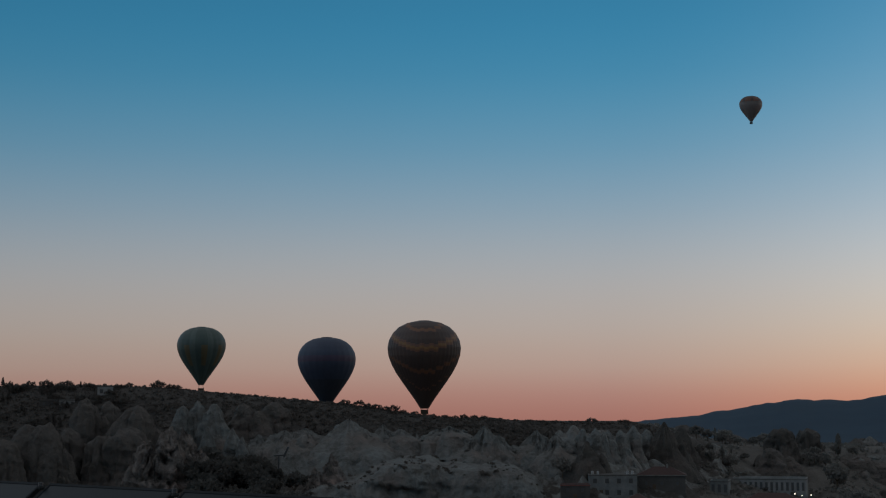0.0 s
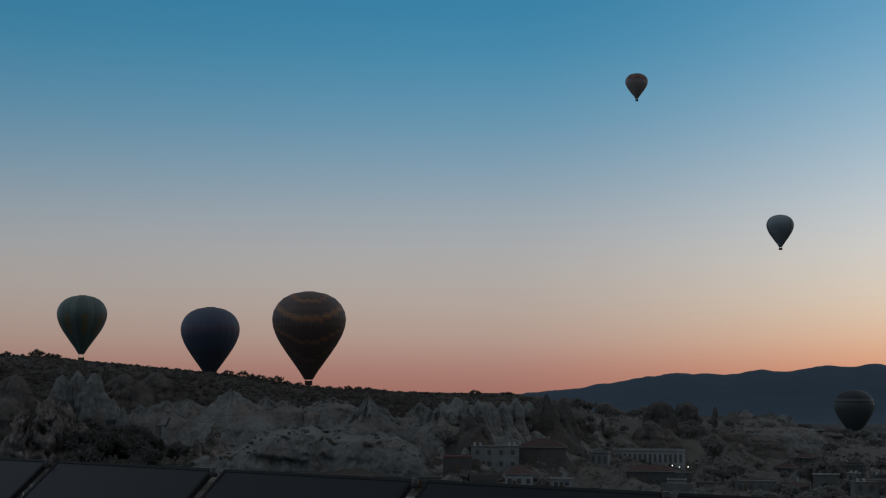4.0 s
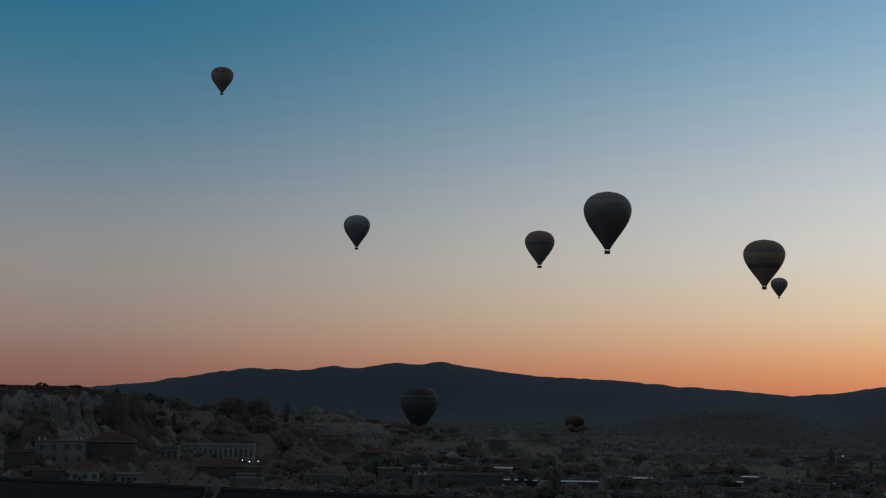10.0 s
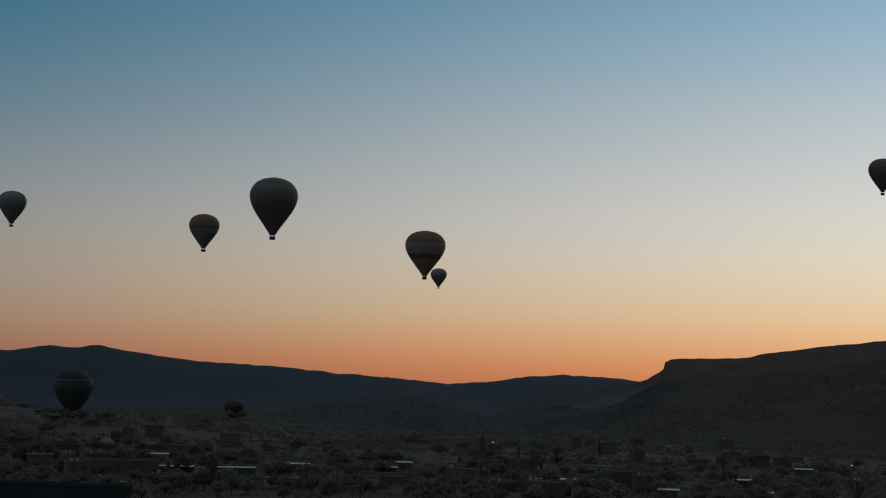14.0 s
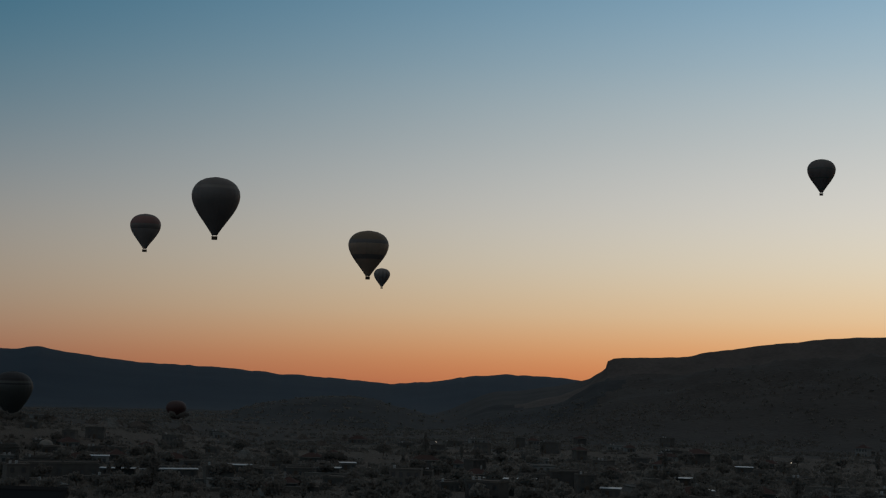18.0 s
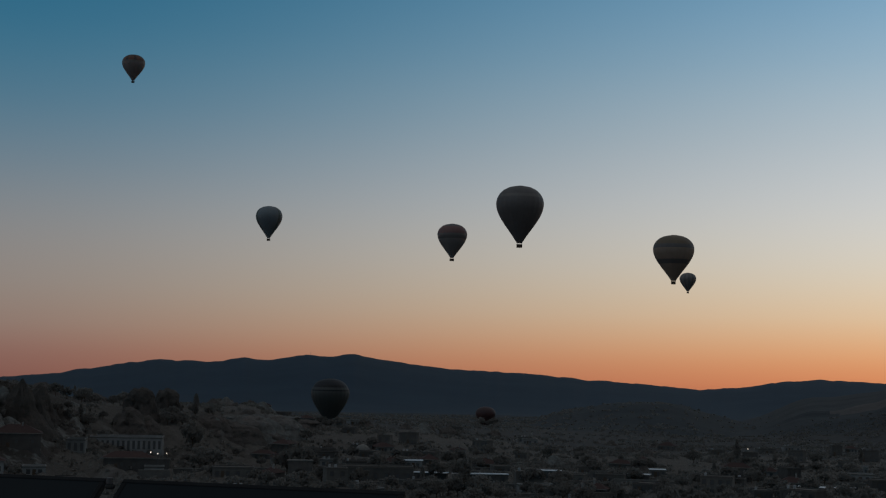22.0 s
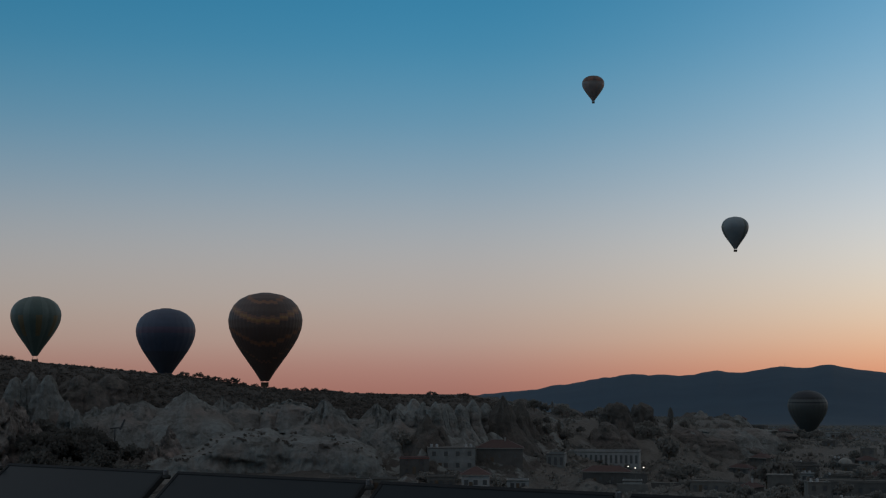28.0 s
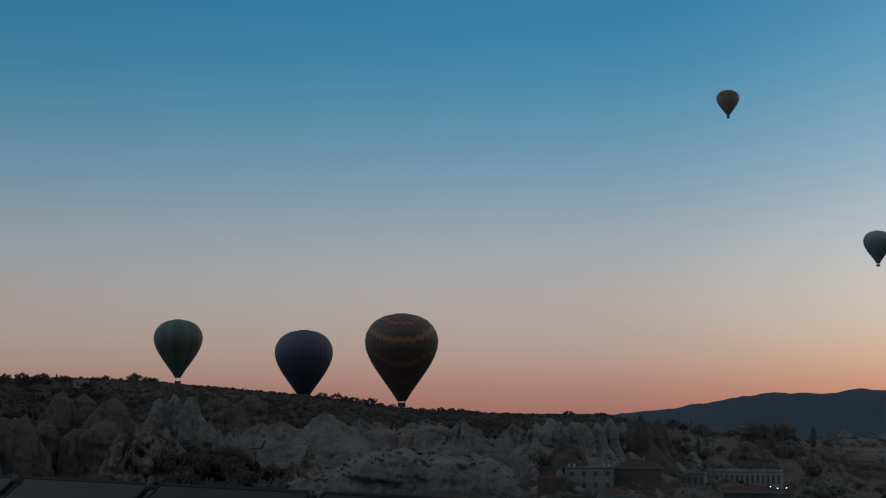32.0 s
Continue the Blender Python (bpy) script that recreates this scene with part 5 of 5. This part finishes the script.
# sheds and houses whose pale metal roofs catch the sky: bearing, distance, width, height
for k, (b, r, w, h) in enumerate([(24.26, 444, 10, 2.4), (26.7, 439, 9.6, 2.6), (25.6, 441, 7, 2.4), (28.88, 456, 7.5, 3.2), (32.34, 464, 7.2, 2.6), (33.13, 500, 5.2, 2.8), (35.97, 477, 4.6, 2.6),
                                  (38.9, 426, 7, 2.4), (40.1, 428, 5, 2.4), (48.49, 560, 6.2, 2.8), (46.46, 462, 9, 2.6), (43.39, 388, 5.2, 2.6), (45.88, 390, 7.5, 2.8), (47.0, 392, 5, 2.6)]):
    house(b, r, w, 3.6, h, (GREY_WALL, STONE_WALL)[k % 2], "shed", "low house with a pale sheet-metal roof", 1, 3, turn=(k * 37) % 21 - 10)


def gate(bearing, r):
    """A stone gate with a round arch."""
    t = thing("stone_gate", on_ground(bearing, r, 0, 0.4), "stone gateway with a round arch and a dark passage", "gate")
    bm = bmesh.new()
    w, h, d, a = 6.8, 6.4, 1.2, 1.7
    box(bm, -w / 2, -a, 0, d, -1, h), box(bm, a, w / 2, 0, d, -1, h)
    n = 12
    for k in range(n):
        a0, a1 = math.pi * k / n, math.pi * (k + 1) / n
        x0, x1 = a * math.cos(a0), a * math.cos(a1)
        z0, z1 = 2.6 + a * math.sin(a0), 2.6 + a * math.sin(a1)
        v = [bm.verts.new(c) for c in ((x0, 0, z0), (x1, 0, z1), (x1, 0, h), (x0, 0, h), (x0, d, z0), (x1, d, z1), (x1, d, h), (x0, d, h))]
        for q in ((3, 2, 1, 0), (4, 5, 6, 7), (0, 1, 5, 4), (2, 3, 7, 6)):
            bm.faces.new([v[i] for i in q])
    bmesh.ops.remove_doubles(bm, verts=bm.verts, dist=0.001)
    part("arch", bm, STONE_WALL, t)
    part("cornice", boxm(-w / 2 - 0.25, w / 2 + 0.25, -0.25, d + 0.25, h, h + 0.4, bevel=0.06), TRIM, t, "pale stone cornice")
    part("passage", boxm(-a, a, d + 2.2, d + 2.5, -1, 4.6), GREY_WALL, t, "dark back wall of the passage")


gate(19.19, 416)


def garden_wall(bearing, r, length, h, turn, label="low stone garden wall between village plots", mat=STONE_WALL):
    t = thing("garden_wall", on_ground(bearing, r, turn, 0.3), label, "wall", "garden walls")
    part("wall", boxm(-length / 2, length / 2, 0, 0.4, -2.0, h, bevel=0.03), mat, t)
    part("coping", boxm(-length / 2 - 0.05, length / 2 + 0.05, -0.06, 0.46, h + 0.004, h + 0.12, bevel=0.03), TRIM, t, "pale coping stones")


garden_wall(12.1, 470, 34, 2.6, -6, "long retaining wall of dark stone below the hotel", GREY_WALL)
garden_wall(15.2, 452, 14, 1.6, 4), garden_wall(17.0, 470, 18, 1.5, -3), garden_wall(13.6, 424, 9, 2.2, 0)
rng = random.Random(14)
for k in range(26):
    garden_wall(rng.uniform(18, 52), rng.uniform(372, 560), rng.uniform(7, 20), rng.uniform(1.0, 1.9), rng.uniform(-14, 14))

# the rest of the village, row upon row
rng = random.Random(8)
taken = [(12.12, 503, 18), (21.94, 421, 14), (6.57, 426, 9), (8.45, 436, 9), (7.5, 389, 9), (19.19, 416, 6), (16.6, 432, 8), (12.6, 436, 8), (13.6, 428, 8)]
tried = 0
count = 0
while count < 120 and tried < 4000:
    tried += 1
    b, r = rng.uniform(17, 57.5), rng.uniform(352, 620) if rng.random() < 0.8 else rng.uniform(620, 900)
    w = rng.uniform(4.5, 9.5)
    p = at_bearing(b, r)
    if any((at_bearing(q[0], q[1]) - p).length < q[2] + w * 0.55 for q in taken):
        continue
    taken.append((b, r, w * 0.55))
    count += 1
    floors = 2 if rng.random() < 0.2 else 1
    kind = rng.random()
    roof = "flat" if kind < 0.66 else "hip"
    wall = rng.choice((STONE_WALL, GREY_WALL, GREY_WALL, STONE_WALL, STONE_WALL, WHITE_WALL))
    words = {"flat": "flat-roofed", "hip": "red-roofed", "shed": "metal-roofed"}[roof]
    tone = {"cut_stone_wall": "stone", "grey_render": "grey rendered", "white_render": "whitewashed"}[wall.name]
    house(b, r, w, rng.uniform(4, 7), 2.6 * floors, wall, roof, "%s %s village house among trees" % (words, tone), floors, rng.randint(2, 4), rng.uniform(-35, 35), tanks=rng.choice((0, 0, 0, 1, 2)) if roof == "flat" else 0,
          chimney=roof == "hip" and rng.random() < 0.5)


# ---- lamps, mast ----
def street_lamp(bearing, r, h, label, lit=True, head=0.35):
    t = thing("street_lamp", on_ground(bearing, r, 0, 0.3), label, "lamp", "street lamps")
    bm = bmesh.new()
    tube(bm, (0, 0, 0), (0, 0, h), 0.09, 0.06, 8)
    part("post", bm, DARK_METAL, t)
    bm = bmesh.new()
    bmesh.ops.create_icosphere(bm, subdivisions=2, radius=head)
    bmesh.ops.translate(bm, verts=bm.verts, vec=(0, 0, h + head * 0.8))
    part("globe", bm, LAMP, t, "lit globe")
    return t


for b in (13.49, 13.76, 14.09):
    street_lamp(b - 0.05, 452, 5.4 + (b > 14) * 0.6, "lit globe lamp on a dark post before the hotel", head=0.15)
street_lamp(36.53, 690, 4.0, "far lit lamp among the fields", head=0.14)
street_lamp(50.21, 600, 3.4, "far lit lamp on the mesa road", head=0.15)
street_lamp(25.51, 488, 3.4, "lit lamp beside a village lane", head=0.14)

solar = thing("solar_street_lamp", on_ground(-6.45, 447, 0, 0.3), "dark solar street lamp with a tilted panel", "lamp")
bm = bmesh.new()
tube(bm, (0, 0, 0), (0, 0, 6.0), 0.22, 0.18, 8)
part("post", bm, DARK_METAL, solar)
bm = bmesh.new()
tube(bm, (-1.5, 0, 5.9), (2.0, 0, 6.1), 0.26, 0.22, 8)
part("arm", bm, DARK_METAL, solar)
bm = boxm(-1.7, 1.7, -0.9, 0.9, -0.3, 0.3, bevel=0.03)
p = part("panel", bm, DARK_METAL, solar, "tilted dark panel")
p.matrix_local = pose(2.2, 0, 7.0, 0, -66, 0)

mast = thing("radio_mast", on_ground(19.45, 4290, 0, 1.0), "thin radio mast on the mountain top", "mast")
for k in range(3):
    a = k * 2.094
    bm = bmesh.new()
    tube(bm, (1.6 * math.cos(a), 1.6 * math.sin(a), 0), (0.2 * math.cos(a), 0.2 * math.sin(a), 8), 0.2, 0.15, 6)
    part("leg", bm, METAL, mast)
bm = bmesh.new()
tube(bm, (0, 0, 7), (0, 0, 11), 0.2, 0.12, 6)
part("antenna", bm, METAL, mast)

# ---- the terrace roof with its row of solar panels ----
ROOF = EYE - 1.62
home = thing("terrace_building", Matrix.Identity(4), "concrete building whose flat roof is the terrace", "building")
part("roof_slab", boxm(-15, 6.5, -6, 15.5, ROOF - 0.25, ROOF, bevel=0.02), CONCRETE, home, "bare concrete roof slab")
bm = bmesh.new()
box(bm, -14.8, 6.3, -5.8, -5.5, 20, ROOF - 0.25), box(bm, -14.8, 6.3, 15, 15.3, 20, ROOF - 0.25), box(bm, -14.8, -14.5, -5.5, 15, 20, ROOF - 0.25), box(bm, 6.0, 6.3, -5.5, 15, 20, ROOF - 0.25)
part("wall", bm, GREY_WALL, home)
for q in ((-15, 6.5, -6, -5.8), (-15, -14.8, -5.8, 15.5)):
    part("parapet", boxm(*q, ROOF, ROOF + 0.3, bevel=0.02), CONCRETE, home)

ALONG = Vector((0.773, -0.634, 0)).normalized()
TILT = 37.0
PITCH, GAP, LONG = 1.68, 0.10, 1.0
TOP = Vector((-0.69, 10.0, EYE - 0.635))      # upper corner between the second and the third panel


array = thing("solar_array", Matrix.Translation((TOP.x, TOP.y, ROOF)), "row of tilted dark blue solar panels on steel legs", "solar panels")
TURN = math.atan2(ALONG.y, ALONG.x)
SLOPE = Euler((0, 0, TURN)).to_matrix().to_4x4() @ pose(0, 0, 0, TILT, 0, 0)
FLAT = Euler((0, 0, TURN)).to_matrix().to_4x4()
W = PITCH - GAP
RISE = TOP.z - ROOF


def mesh_of(name, bm, mat):
    me = bpy.data.meshes.new(name)
    bm.to_mesh(me)
    bm.free()
    me.materials.append(mat)
    return me


def child(name, me, parent, m):
    ob = new(name, me)
    ob.parent, ob.matrix_local = parent, m
    return ob


PANEL_MESH = mesh_of("solar_panel", boxm(0.03, W - 0.03, -LONG + 0.03, -0.03, -0.012, 0.0), PANEL_GLASS)
RAIL_LONG, RAIL_SHORT = mesh_of("frame_rail", boxm(0, W, -0.03, 0, -0.035, 0.005, bevel=0.004), BLACK_FRAME), mesh_of("frame_rail", boxm(0, 0.03, -LONG + 0.03, -0.03, -0.035, 0.005, bevel=0.004), BLACK_FRAME)
LOW = math.sin(radians(TILT)) * LONG
LEGS = []
for drop in (0.06, LOW + 0.02):
    bm = bmesh.new()
    tube(bm, (0, 0, 0), (0, 0, -(RISE - drop)), 0.02, 0.02, 6)
    LEGS.append(mesh_of("leg", bm, METAL))
BRACKET = mesh_of("clamp", boxm(-0.022, 0.022, -0.08, -0.03, -0.05, -0.022, bevel=0.008), CLAMP)
bm = bmesh.new()
tube(bm, (0, -0.06, -0.02), (0, -0.06, 0.01), 0.02, 0.02, 8)
BOLT = mesh_of("bolt", bm, DARK_METAL)
for k in range(-5, 3):
    corner = Matrix.Translation(ALONG * (PITCH * k + GAP / 2) + Vector((0, 0, RISE)))
    panel = child("solar_panel", PANEL_MESH, array, corner @ SLOPE)
    for me, x, y in ((RAIL_LONG, 0, 0), (RAIL_LONG, 0, -LONG + 0.03), (RAIL_SHORT, 0, 0), (RAIL_SHORT, W - 0.03, 0)):
        child("frame_rail", me, panel, pose(x, y, 0))
    for x in (0.25, W - 0.25):
        child("leg", LEGS[0], array, corner @ FLAT @ pose(x, -0.05, -0.06))
        child("leg", LEGS[1], array, corner @ FLAT @ pose(x, -math.cos(radians(TILT)) * LONG + 0.02, -LOW - 0.02))
    if k > -5:
        c = child("clamp", BRACKET, array, Matrix.Translation(ALONG * PITCH * k + Vector((0, 0, RISE))) @ FLAT)
        c["label"] = "pale metal clamp between panels"
        child("bolt", BOLT, c, Matrix.Identity(4))
